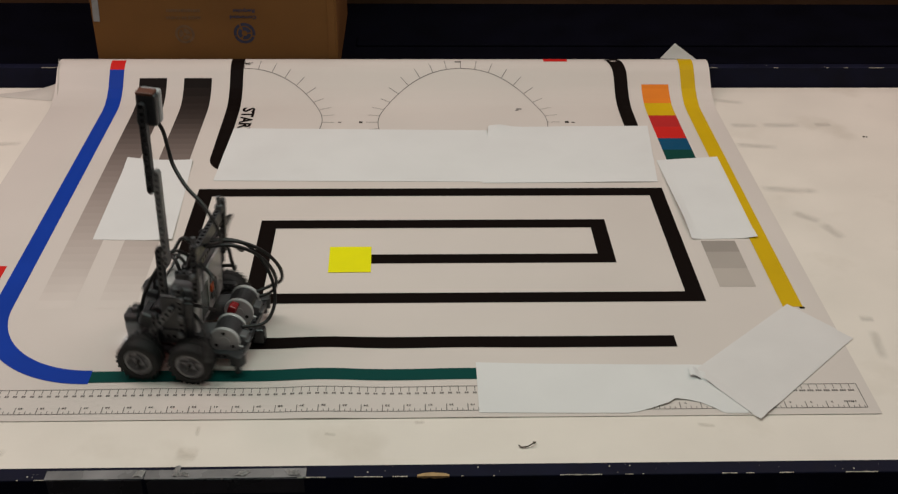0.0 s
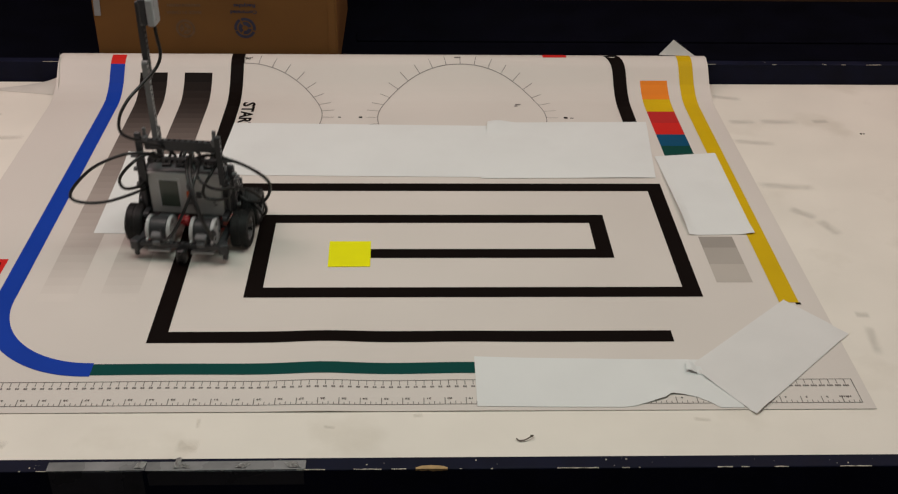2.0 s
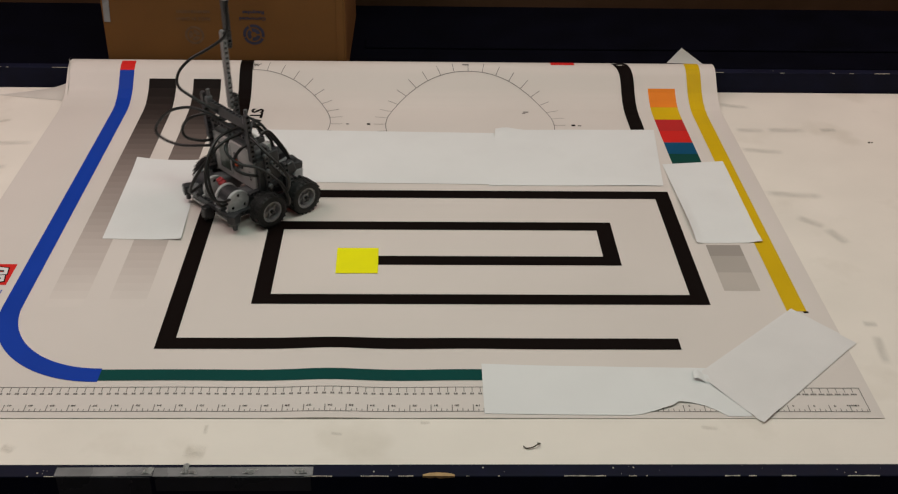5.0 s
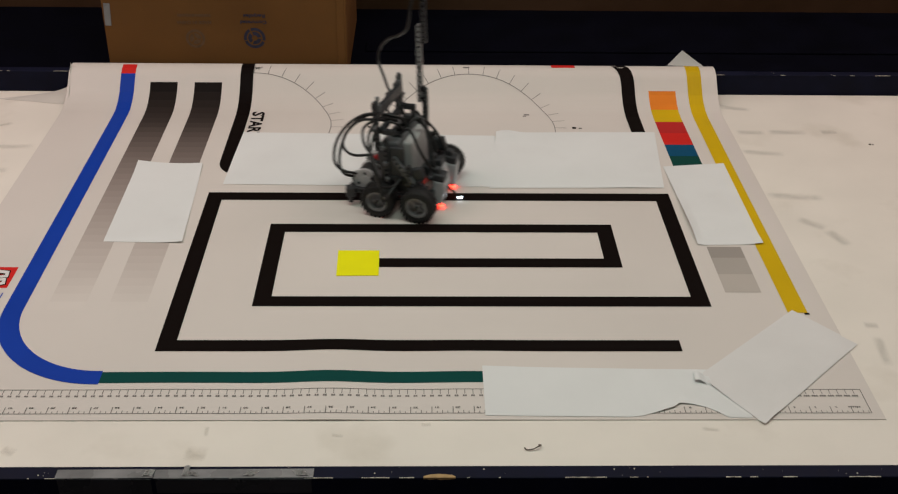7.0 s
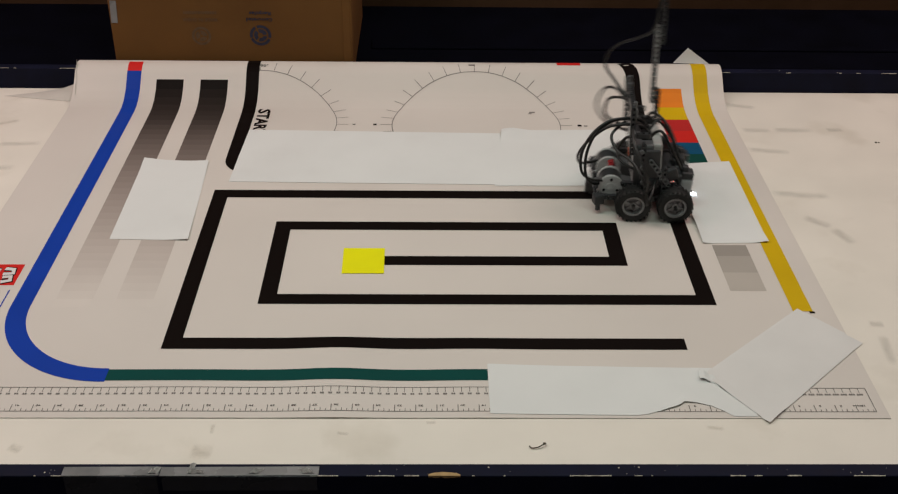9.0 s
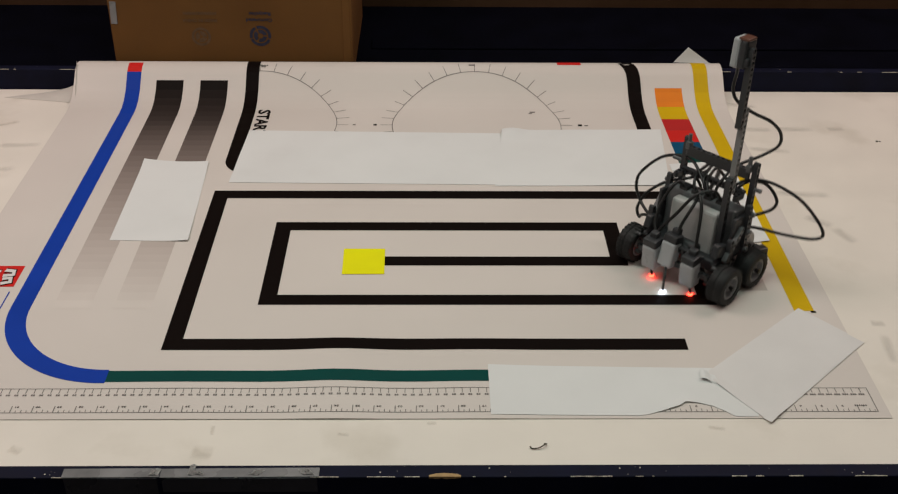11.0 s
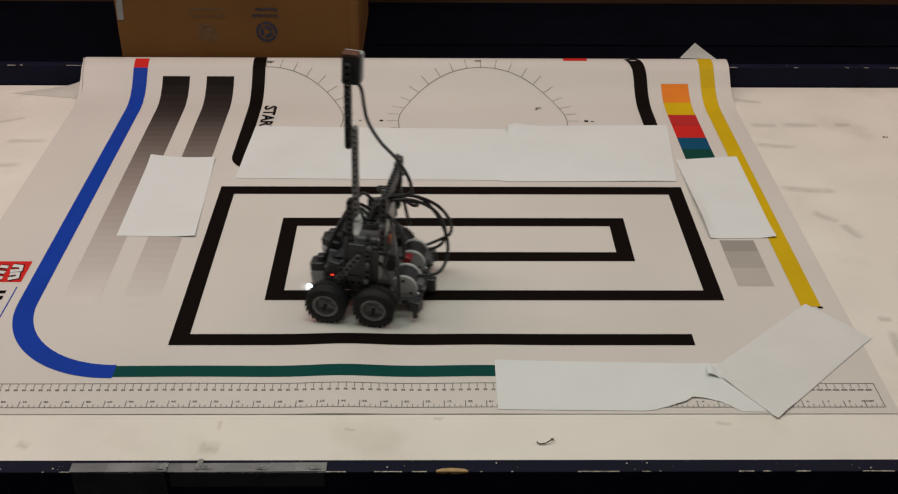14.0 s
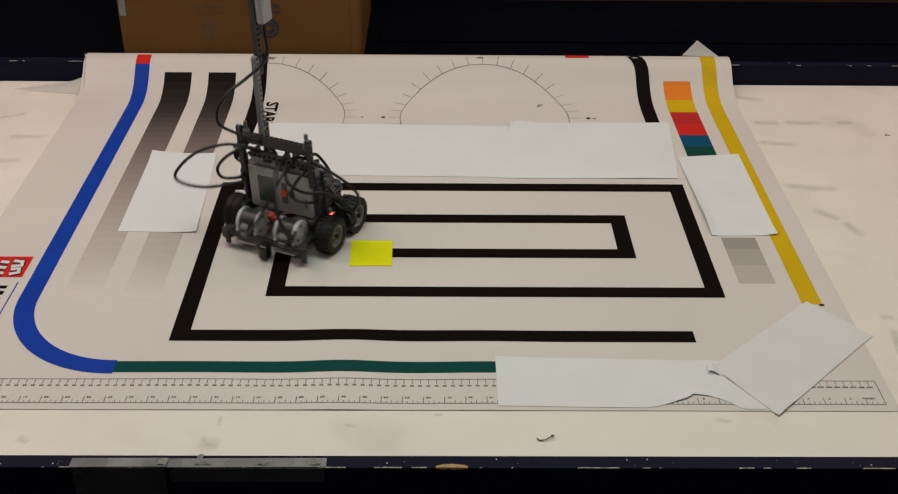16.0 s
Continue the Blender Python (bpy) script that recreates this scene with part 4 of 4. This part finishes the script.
def robot_motor(robot, side):
    """A grey servo motor lying along the chassis, its drum at the tail."""
    x, y, z = side * 0.0315, -0.065, 0.0392
    bm = bmesh.new()
    add_box(bm, (0.027, 0.054, 0.026), (x, -0.040, 0.033), (-10, 0, 0), 0.005)
    add_box(bm, (0.024, 0.040, 0.020), (x, -0.012, 0.032), None, 0.004)
    motor = part("motor", bm, MID_GREY, robot, "grey servo motor")
    bm = bmesh.new()
    add_cyl(bm, 0.0178, 0.024, (x, y, z), "X", 26, bevel=0.001)
    part("drum", bm, DARK_GREY, motor)
    for s in (-1, 1):
        bm = bmesh.new()
        add_cyl(bm, 0.0190, 0.0055, (x + s * 0.0150, y, z), "X", 30, bevel=0.0012)
        add_cyl(bm, 0.0070, 0.0066, (x + s * 0.0150, y, z), "X", 18, bevel=0.0006)
        part("drum_disc", bm, PALE, motor, "pale grey disc")
        for k in range(3):
            bm = bmesh.new()
            a = radians(90 + 120 * k)
            add_cyl(bm, 0.0024, 0.0060, (x + s * 0.0151, y + 0.0120 * math.cos(a), z + 0.0120 * math.sin(a)), "X", 10)
            part("disc_hole", bm, BLACK, motor)
    bm = bmesh.new()
    for s in (-1, 1):
        add_box(bm, (0.0035, 0.0055, 0.020), (x + s * 0.0150, y - 0.0165, z - 0.0155), (16, 0, 0), 0.001)
    add_box(bm, (0.0335, 0.0055, 0.0036), (x, y - 0.0195, z - 0.0245), None, 0.001)
    part("bracket", bm, PALE, motor, "pale grey U bracket")
    bm = bmesh.new()
    add_box(bm, (0.017, 0.012, 0.016), (x, y - 0.0175, z - 0.004), (20, 0, 0), 0.002)
    add_box(bm, (0.012, 0.006, 0.008), (x, y - 0.0235, z - 0.0095), (20, 0, 0), 0.0015)
    part("drum_cap", bm, MID_GREY, motor)


def robot_brick(robot):
    """The programmable brick, on its side, display to the rear."""
    tilt = (3, 0, 0)
    cx, cy, cz = 0.0005, -0.0182, 0.0805
    bm = bmesh.new()
    add_box(bm, (0.112, 0.028, 0.072), (cx, cy, cz), tilt, 0.004)
    brick = part("control_brick", bm, MID_GREY, robot, "grey programmable brick with display and buttons")
    bm = bmesh.new()
    add_box(bm, (0.106, 0.0045, 0.067), (cx, cy - 0.0150, cz - 0.0005), tilt, 0.002)
    part("face_plate", bm, FACE, brick, "light grey face plate")
    bm = bmesh.new()
    add_box(bm, (0.074, 0.018, 0.066), (cx, cy + 0.0205, cz - 0.004), tilt, 0.004)
    part("battery_box", bm, BATTERY, brick, "light grey battery box")
    y = cy - 0.0176
    bm = bmesh.new()
    add_box(bm, (0.0330, 0.0016, 0.0500), (cx - 0.0232, y - 0.0004, cz), tilt, 0.0006)
    part("display_frame", bm, PALE, brick)
    bm = bmesh.new()
    add_box(bm, (0.0270, 0.0018, 0.0430), (cx - 0.0232, y - 0.0010, cz), tilt, 0.0005)
    part("display", bm, SCREEN, brick, "dark greenish display")
    bm = bmesh.new()
    add_box(bm, (0.0110, 0.0030, 0.0110), (cx + 0.0068, y - 0.0012, cz), tilt, 0.0012)
    part("button", bm, BUTTON, brick, "square orange button")
    for dx, dz, w, h, mat in ((0.0068, 0.0120, 0.009, 0.009, MID_GREY), (0.0068, -0.0120, 0.009, 0.009, MID_GREY), (0.0190, 0.0, 0.0080, 0.0100, DARK_GREY)):
        bm = bmesh.new()
        add_box(bm, (w, 0.0026, h), (cx + dx, y - 0.0010, cz + dz), tilt, 0.001)
        part("button", bm, mat, brick)
    for k, dx in enumerate((-0.040, -0.020, 0.000, 0.020)):
        bm = bmesh.new()
        add_box(bm, (0.013, 0.016, 0.006), (cx + dx + 0.012, cy + 0.002, cz + 0.0375), tilt, 0.001)
        part("port", bm, BLACK, brick)
    for s in (-1, 1):
        bm = bmesh.new()
        for k in range(4):
            add_box(bm, (0.003, 0.010, 0.007), (cx + s * 0.0567, cy + 0.006, cz - 0.027 + 0.018 * k), tilt, 0.001)
        part("side_clip", bm, DARK_GREY, brick)
    for k in range(4):
        bm = bmesh.new()
        add_box(bm, (0.004, 0.0006, 0.0012), (cx + 0.040 + 0.0015 * (k % 2), y + 0.0004, cz - 0.004 - 0.004 * k), tilt)
        part("print_bar", bm, DARK_GREY, brick)


def light_sensor(robot, x, y, z, lean, glow_mat, colour, light_spot):
    """A block sensor hanging nose down; a glowing disc imitates its light on the ground."""
    m = pose(x, y, z, lean, 0, 0)
    bm = bmesh.new()
    add_box(bm, (0.0225, 0.0195, 0.036), (0, 0, 0.018), None, 0.003)
    add_box(bm, (0.0150, 0.0120, 0.006), (0, -0.002, -0.001), None, 0.002)
    bmesh.ops.transform(bm, matrix=m, verts=bm.verts)
    sensor = part("light_sensor", bm, LIGHT_GREY, robot, "light grey sensor with a %s light" % colour)
    bm = bmesh.new()
    add_box(bm, (0.0215, 0.0190, 0.012), (0, -0.001, 0.041), None, 0.002)
    add_box(bm, (0.0120, 0.0100, 0.010), (0, -0.006, 0.050), None, 0.002)
    bmesh.ops.transform(bm, matrix=m, verts=bm.verts)
    part("sensor_back", bm, DARK_GREY, sensor)
    # disc just above the mat, placed as the sensor's pool of light
    bm = bmesh.new()
    add_cyl(bm, 0.0038 if colour == "red" else 0.0032, 0.0020, light_spot, "Z", 14, bevel=0.0006)
    part("light_spot", bm, glow_mat, sensor, "glowing %s lens" % colour)
    # made-up stalk that joins the disc to the sensor
    bm = bmesh.new()
    add_tube(bm, [(x, y, z + 0.004), ((x + light_spot[0]) / 2, (y + light_spot[1]) / 2, (z + light_spot[2]) / 2 + 0.002), light_spot], 0.0018, 6)
    part("spot_stalk", bm, BLACK, sensor)


def robot_cable(robot, points, r=0.0023):
    bm = bmesh.new()
    add_tube(bm, points, r, 8)
    part("cable", bm, CABLE, robot, smooth=True)


def build_robot():
    robot = empty("robot", "grey and black toy-brick line-following robot with tall mast", "robot")
    wheels = [robot_wheel(robot, x, y) for x in (-0.077, 0.077) for y in (0.032, -0.032)]
    for s in (-1, 1):
        robot_motor(robot, s)
        for z, y0, n in ((0.026, -0.084, 17), (0.050, -0.048, 11)):
            bm = bmesh.new()
            add_beam(bm, n, (s * 0.0575, y0, z), (0, 1, 0), (1, 0, 0))
            part("side_beam", bm, DARK_GREY, robot, "dark grey beam with round holes")
        for y, z0, n in ((-0.020, 0.034, 12), (0.014, 0.034, 7)):
            bm = bmesh.new()
            add_beam(bm, n, (s * 0.0655, y, z0), (0, -0.04, 1), (1, 0, 0))
            part("upright_beam", bm, DARK_GREY, robot)
        bm = bmesh.new()
        add_beam(bm, 7, (s * 0.0655, 0.020, 0.056), (0, -0.62, 0.78), (1, 0, 0))
        part("brace", bm, MID_GREY, robot)
        for y in (0.032, -0.032):
            bm = bmesh.new()
            add_cyl(bm, 0.0024, 0.050, (s * 0.060, y, WHEEL_R), "X", 8)
            part("axle", bm, BLACK, robot)
        # tail corner blocks
        bm = bmesh.new()
        add_box(bm, (0.014, 0.016, 0.016), (s * 0.0620, -0.084, 0.024), (0, 0, s * 20), 0.002)
        add_cyl(bm, 0.0038, 0.020, (s * 0.0640, -0.084, 0.016), "Z", 10)
        part("corner_block", bm, DARK_GREY, robot)
        # upper frame post
        bm = bmesh.new()
        add_beam(bm, 10, (s * 0.0560 + 0.001, -0.0395, 0.104), (0, -0.06, 1), (1, 0, 0))
        part("post", bm, DARK_GREY, robot)
        bm = bmesh.new()
        add_cyl(bm, 0.0030, 0.016, (s * 0.0640 + 0.003, -0.041, 0.141), "X", 10)
        add_box(bm, (0.008, 0.010, 0.012), (s * 0.0490 + 0.003, -0.041, 0.168), None, 0.002)
        add_cyl(bm, 0.0028, 0.014, (s * 0.0490 + 0.003, -0.041, 0.178), "Z", 10)
        part("connector", bm, MID_GREY, robot)
        bm = bmesh.new()
        add_beam(bm, 3, (s * 0.0490 + 0.003, -0.032, 0.130), (0, 1, 0.03), (0, 0, 1))
        part("shoulder_beam", bm, DARK_GREY, robot)
    for y, z, n, way in ((-0.040, 0.1640, 13, (0, 0, 1)), (-0.040, 0.1566, 13, (0, 0, 1)), (-0.034, 0.1330, 13, (0, 1, 0))):
        bm = bmesh.new()
        add_beam(bm, n, (-0.045, y, z), (1, 0, 0), way)
        part("cross_beam", bm, DARK_GREY, robot)
    bm = bmesh.new()
    add_beam(bm, 15, (-0.056, -0.086, 0.026), (1, 0, 0), (0, 0, 1))
    part("tail_beam", bm, DARK_GREY, robot)
    bm = bmesh.new()
    add_beam(bm, 15, (-0.056, 0.044, 0.034), (1, 0, 0), (0, 0, 1))
    part("nose_beam", bm, DARK_GREY, robot)
    bm = bmesh.new()
    add_box(bm, (0.014, 0.016, 0.022), (0.004, -0.093, 0.014), None, 0.003)
    part("tail_skid", bm, BLACK, robot)
    bm = bmesh.new()
    add_box(bm, (0.104, 0.040, 0.018), (0, 0.006, 0.040), None, 0.003)
    add_box(bm, (0.030, 0.020, 0.018), (0, 0.026, 0.052), None, 0.003)
    add_cyl(bm, 0.008, 0.05, (0.0, 0.026, 0.058), "X", 14, bevel=0.001)
    part("core_block", bm, DARK_GREY, robot)
    # added blocks, coloured as red sensor light seen between the motors
    for x, z in ((0.0, 0.060), (0.006, 0.058)):
        bm = bmesh.new()
        add_box(bm, (0.010, 0.010, 0.012), (x, -0.062, z - 0.006), (20, 0, 0), 0.002)
        part("red_light_block", bm, GAP_RED, robot, "red block imitating sensor light between the motors")
    for s in (-1, 1):
        bm = bmesh.new()
        add_cyl(bm, 0.0030, 0.008, (s * 0.0640, 0.040, 0.050), "X", 10)
        part("pin", bm, DARK_GREY, robot)
        for k in range(3):
            bm = bmesh.new()
            add_cyl(bm, 0.0034, 0.006, (s * 0.0710, -0.020 - 0.003 * k, 0.060 + 0.026 * k), "X", 10, bevel=0.0006)
            part("pin", bm, MID_GREY, robot)
        bm = bmesh.new()
        add_box(bm, (0.012, 0.026, 0.020), (s * 0.0560, 0.022, 0.068), (20, 0, 0), 0.003)
        part("gear_housing", bm, DARK_GREY, robot)
    robot_brick(robot)
    for s in (-1, 1):
        bm = bmesh.new()
        add_box(bm, (0.006, 0.040, 0.058), (s * 0.0605, -0.015, 0.081), (3, 0, 0), 0.002)
        add_box(bm, (0.004, 0.016, 0.022), (s * 0.0640, -0.029, 0.093), (3, 0, 0), 0.0015)
        add_box(bm, (0.005, 0.030, 0.009), (s * 0.0630, -0.009, 0.059), (3, 0, 0), 0.0015)
        part("side_plate", bm, DARK_GREY, robot)
    light_sensor(robot, -0.033, 0.050, 0.0165, -5, RED_GLOW, "red", (-0.040, 0.0530, 0.0034))
    light_sensor(robot, 0.031, 0.050, 0.0165, -5, RED_GLOW, "red", (0.026, 0.0530, 0.0034))
    light_sensor(robot, 0.006, 0.050, 0.0290, 12, WHITE_GLOW, "white", (-0.008, 0.0735, 0.0024))
    bm = bmesh.new()
    add_beam(bm, 11, (-0.040, 0.040, 0.056), (1, 0, 0), (0, 1, 0))
    part("sensor_rack", bm, DARK_GREY, robot)

    # the mast, on the left flank, leaning back a little, in three lapped beams
    foot, lean = Vector((-0.0440, 0.0065, 0.040)), Vector((0.0, -0.025, 1)).normalized()

    def mast(k):
        return foot + lean * k

    bm = bmesh.new()
    add_beam(bm, 14, mast(0.019), lean, (1, 0, 0), 0.0078)
    part("mast_beam", bm, DARK_GREY, robot, "dark grey beam with round holes")
    bm = bmesh.new()
    add_beam(bm, 16, mast(0.106) + Vector((0.0, -0.0080, 0)), lean, (1, 0, 0), 0.0078)
    part("mast_beam", bm, BEAM_GREY, robot, "worn mid grey beam with round holes")
    bm = bmesh.new()
    add_beam(bm, 14, mast(0.2036), lean, (1, 0, 0), 0.0082)
    part("mast_beam", bm, DARK_GREY, robot, "dark grey beam with round holes")
    for k in (0.110, 0.126, 0.206, 0.222):
        bm = bmesh.new()
        add_cyl(bm, 0.0029, 0.0096, mast(k) + Vector((0.0, -0.004 if k < 0.2 else 0.0, 0)), "X", 10)
        part("pin", bm, BLACK, robot)
    top = mast(0.300)
    bm = bmesh.new()
    add_box(bm, (0.0110, 0.0230, 0.038), top + Vector((0.0085, -0.0030, 0.001)), (3, 0, 0), 0.003)
    add_box(bm, (0.0120, 0.0080, 0.012), top + Vector((0.0050, 0.0040, -0.008)), (3, 0, 0), 0.002)
    sensor = part("mast_sensor", bm, DARK_GREY, robot, "dark grey sensor with a pale shell")
    bm = bmesh.new()
    add_box(bm, (0.0110, 0.0245, 0.0395), top + Vector((0.0190, -0.0030, 0.001)), (3, 0, 0), 0.003)
    part("sensor_face", bm, LIGHT_GREY, sensor, "pale grey rounded shell")
    bm = bmesh.new()
    add_box(bm, (0.0150, 0.0200, 0.0040), top + Vector((0.0100, -0.003, 0.0205)), (3, 0, 0), 0.0015)
    part("sensor_cap", bm, RUST, sensor, "brownish red cap")

    # cables
    s0 = top + Vector((0.020, -0.005, -0.016))
    robot_cable(robot, [s0, s0 + Vector((0.003, -0.006, -0.016)), (-0.018, -0.014, 0.284), (-0.024, -0.020, 0.266), (-0.040, -0.038, 0.249), (-0.054, -0.060, 0.235), (-0.063, -0.076, 0.216),
                        (-0.062, -0.080, 0.195), (-0.046, -0.066, 0.178), (-0.022, -0.046, 0.160), (-0.014, -0.024, 0.138), (-0.012, -0.016, 0.118)])
    # wide loops that swing out to both sides behind the brick
    robot_cable(robot, [(-0.028, -0.030, 0.136), (-0.045, -0.046, 0.148), (-0.075, -0.058, 0.150), (-0.116, -0.071, 0.133), (-0.148, -0.079, 0.099), (-0.142, -0.078, 0.083), (-0.106, -0.066, 0.078), (-0.064, -0.040, 0.084), (-0.056, -0.020, 0.082)])
    robot_cable(robot, [(-0.036, -0.034, 0.136), (-0.046, -0.046, 0.146), (-0.062, -0.066, 0.140), (-0.078, -0.072, 0.120), (-0.074, -0.070, 0.104), (-0.060, -0.050, 0.097), (-0.056, -0.030, 0.096)])
    robot_cable(robot, [(0.010, -0.024, 0.130), (0.045, -0.040, 0.147), (0.090, -0.042, 0.136), (0.117, -0.026, 0.106), (0.118, -0.019, 0.083), (0.106, -0.017, 0.064), (0.086, -0.008, 0.057), (0.060, 0.002, 0.056)])
    robot_cable(robot, [(0.020, -0.050, 0.138), (0.036, -0.070, 0.122), (0.056, -0.062, 0.106), (0.078, -0.042, 0.100), (0.100, -0.024, 0.080), (0.110, -0.016, 0.054), (0.104, -0.014, 0.040), (0.094, -0.008, 0.050), (0.066, 0.000, 0.062)])
    # the bundle that arches from the ports over the back and crosses on its way down to the motors
    robot_cable(robot, [(-0.010, -0.012, 0.118), (0.004, -0.022, 0.133), (0.012, -0.045, 0.138), (0.018, -0.070, 0.136), (0.028, -0.094, 0.118), (0.040, -0.106, 0.090), (0.051, -0.106, 0.062), (0.052, -0.096, 0.046), (0.044, -0.076, 0.042)])
    robot_cable(robot, [(-0.004, -0.014, 0.118), (0.010, -0.022, 0.136), (0.018, -0.048, 0.142), (0.024, -0.076, 0.138), (0.034, -0.100, 0.120), (0.045, -0.114, 0.092), (0.055, -0.112, 0.066), (0.056, -0.096, 0.054), (0.046, -0.076, 0.048)])
    robot_cable(robot, [(0.016, -0.012, 0.118), (0.024, -0.022, 0.132), (0.029, -0.045, 0.137), (0.031, -0.075, 0.133), (0.027, -0.098, 0.112), (0.016, -0.113, 0.086), (0.002, -0.116, 0.062), (-0.014, -0.106, 0.046), (-0.026, -0.080, 0.046)])
    robot_cable(robot, [(0.048, -0.030, 0.128), (0.044, -0.048, 0.122), (0.034, -0.056, 0.104), (0.036, -0.058, 0.090), (0.052, -0.052, 0.084), (0.062, -0.030, 0.076)])
    # short runs from the ports forward and down to the sensors
    robot_cable(robot, [(-0.028, -0.014, 0.117), (-0.020, -0.004, 0.136), (-0.002, 0.014, 0.129), (0.014, 0.030, 0.100), (0.029, 0.042, 0.074), (0.031, 0.046, 0.060)])
    robot_cable(robot, [(-0.008, -0.016, 0.117), (-0.004, 0.000, 0.131), (-0.004, 0.018, 0.116), (0.000, 0.034, 0.092), (0.003, 0.036, 0.076)])
    robot_cable(robot, [(0.013, -0.014, 0.117), (0.000, 0.004, 0.134), (-0.018, 0.020, 0.118), (-0.028, 0.036, 0.088), (-0.032, 0.044, 0.062)])
    robot_cable(robot, [(0.033, -0.014, 0.117), (0.036, 0.004, 0.131), (0.044, 0.022, 0.105), (0.042, 0.036, 0.080), (0.033, 0.044, 0.064)])
    return robot, wheels


robot, robot_wheels = build_robot()


# ---- what moves ----
def motions():
    walk(robot, [(t, pose(x, y, LIFT, 0, 0, turn)) for t, x, y, turn in ROBOT_ROWS])

    def state(t):
        for a, b in zip(ROBOT_ROWS, ROBOT_ROWS[1:]):
            if t <= b[0]:
                k = (t - a[0]) / (b[0] - a[0])
                return [a[i] + (b[i] - a[i]) * k for i in (1, 2, 3)]
        return list(ROBOT_ROWS[-1][1:])

    # each wheel rolls by the way that its own side of the robot goes
    for wheel in robot_wheels:
        x, y = wheel.location.x, wheel.location.y
        roll, last, rows = 0.0, state(0.0), []
        for k in range(161):
            now = state(k / 10)
            a = radians((now[2] + last[2]) / 2)
            ahead = -math.sin(a) * (now[0] - last[0]) + math.cos(a) * (now[1] - last[1]) + x * radians(now[2] - last[2])
            roll -= math.degrees(max(-0.036, min(0.036, ahead)) / WHEEL_R)
            rows.append((k / 10, pose(x, y, WHEEL_R, roll, 0, 0)))
            last = now
        walk(wheel, rows)


motions()
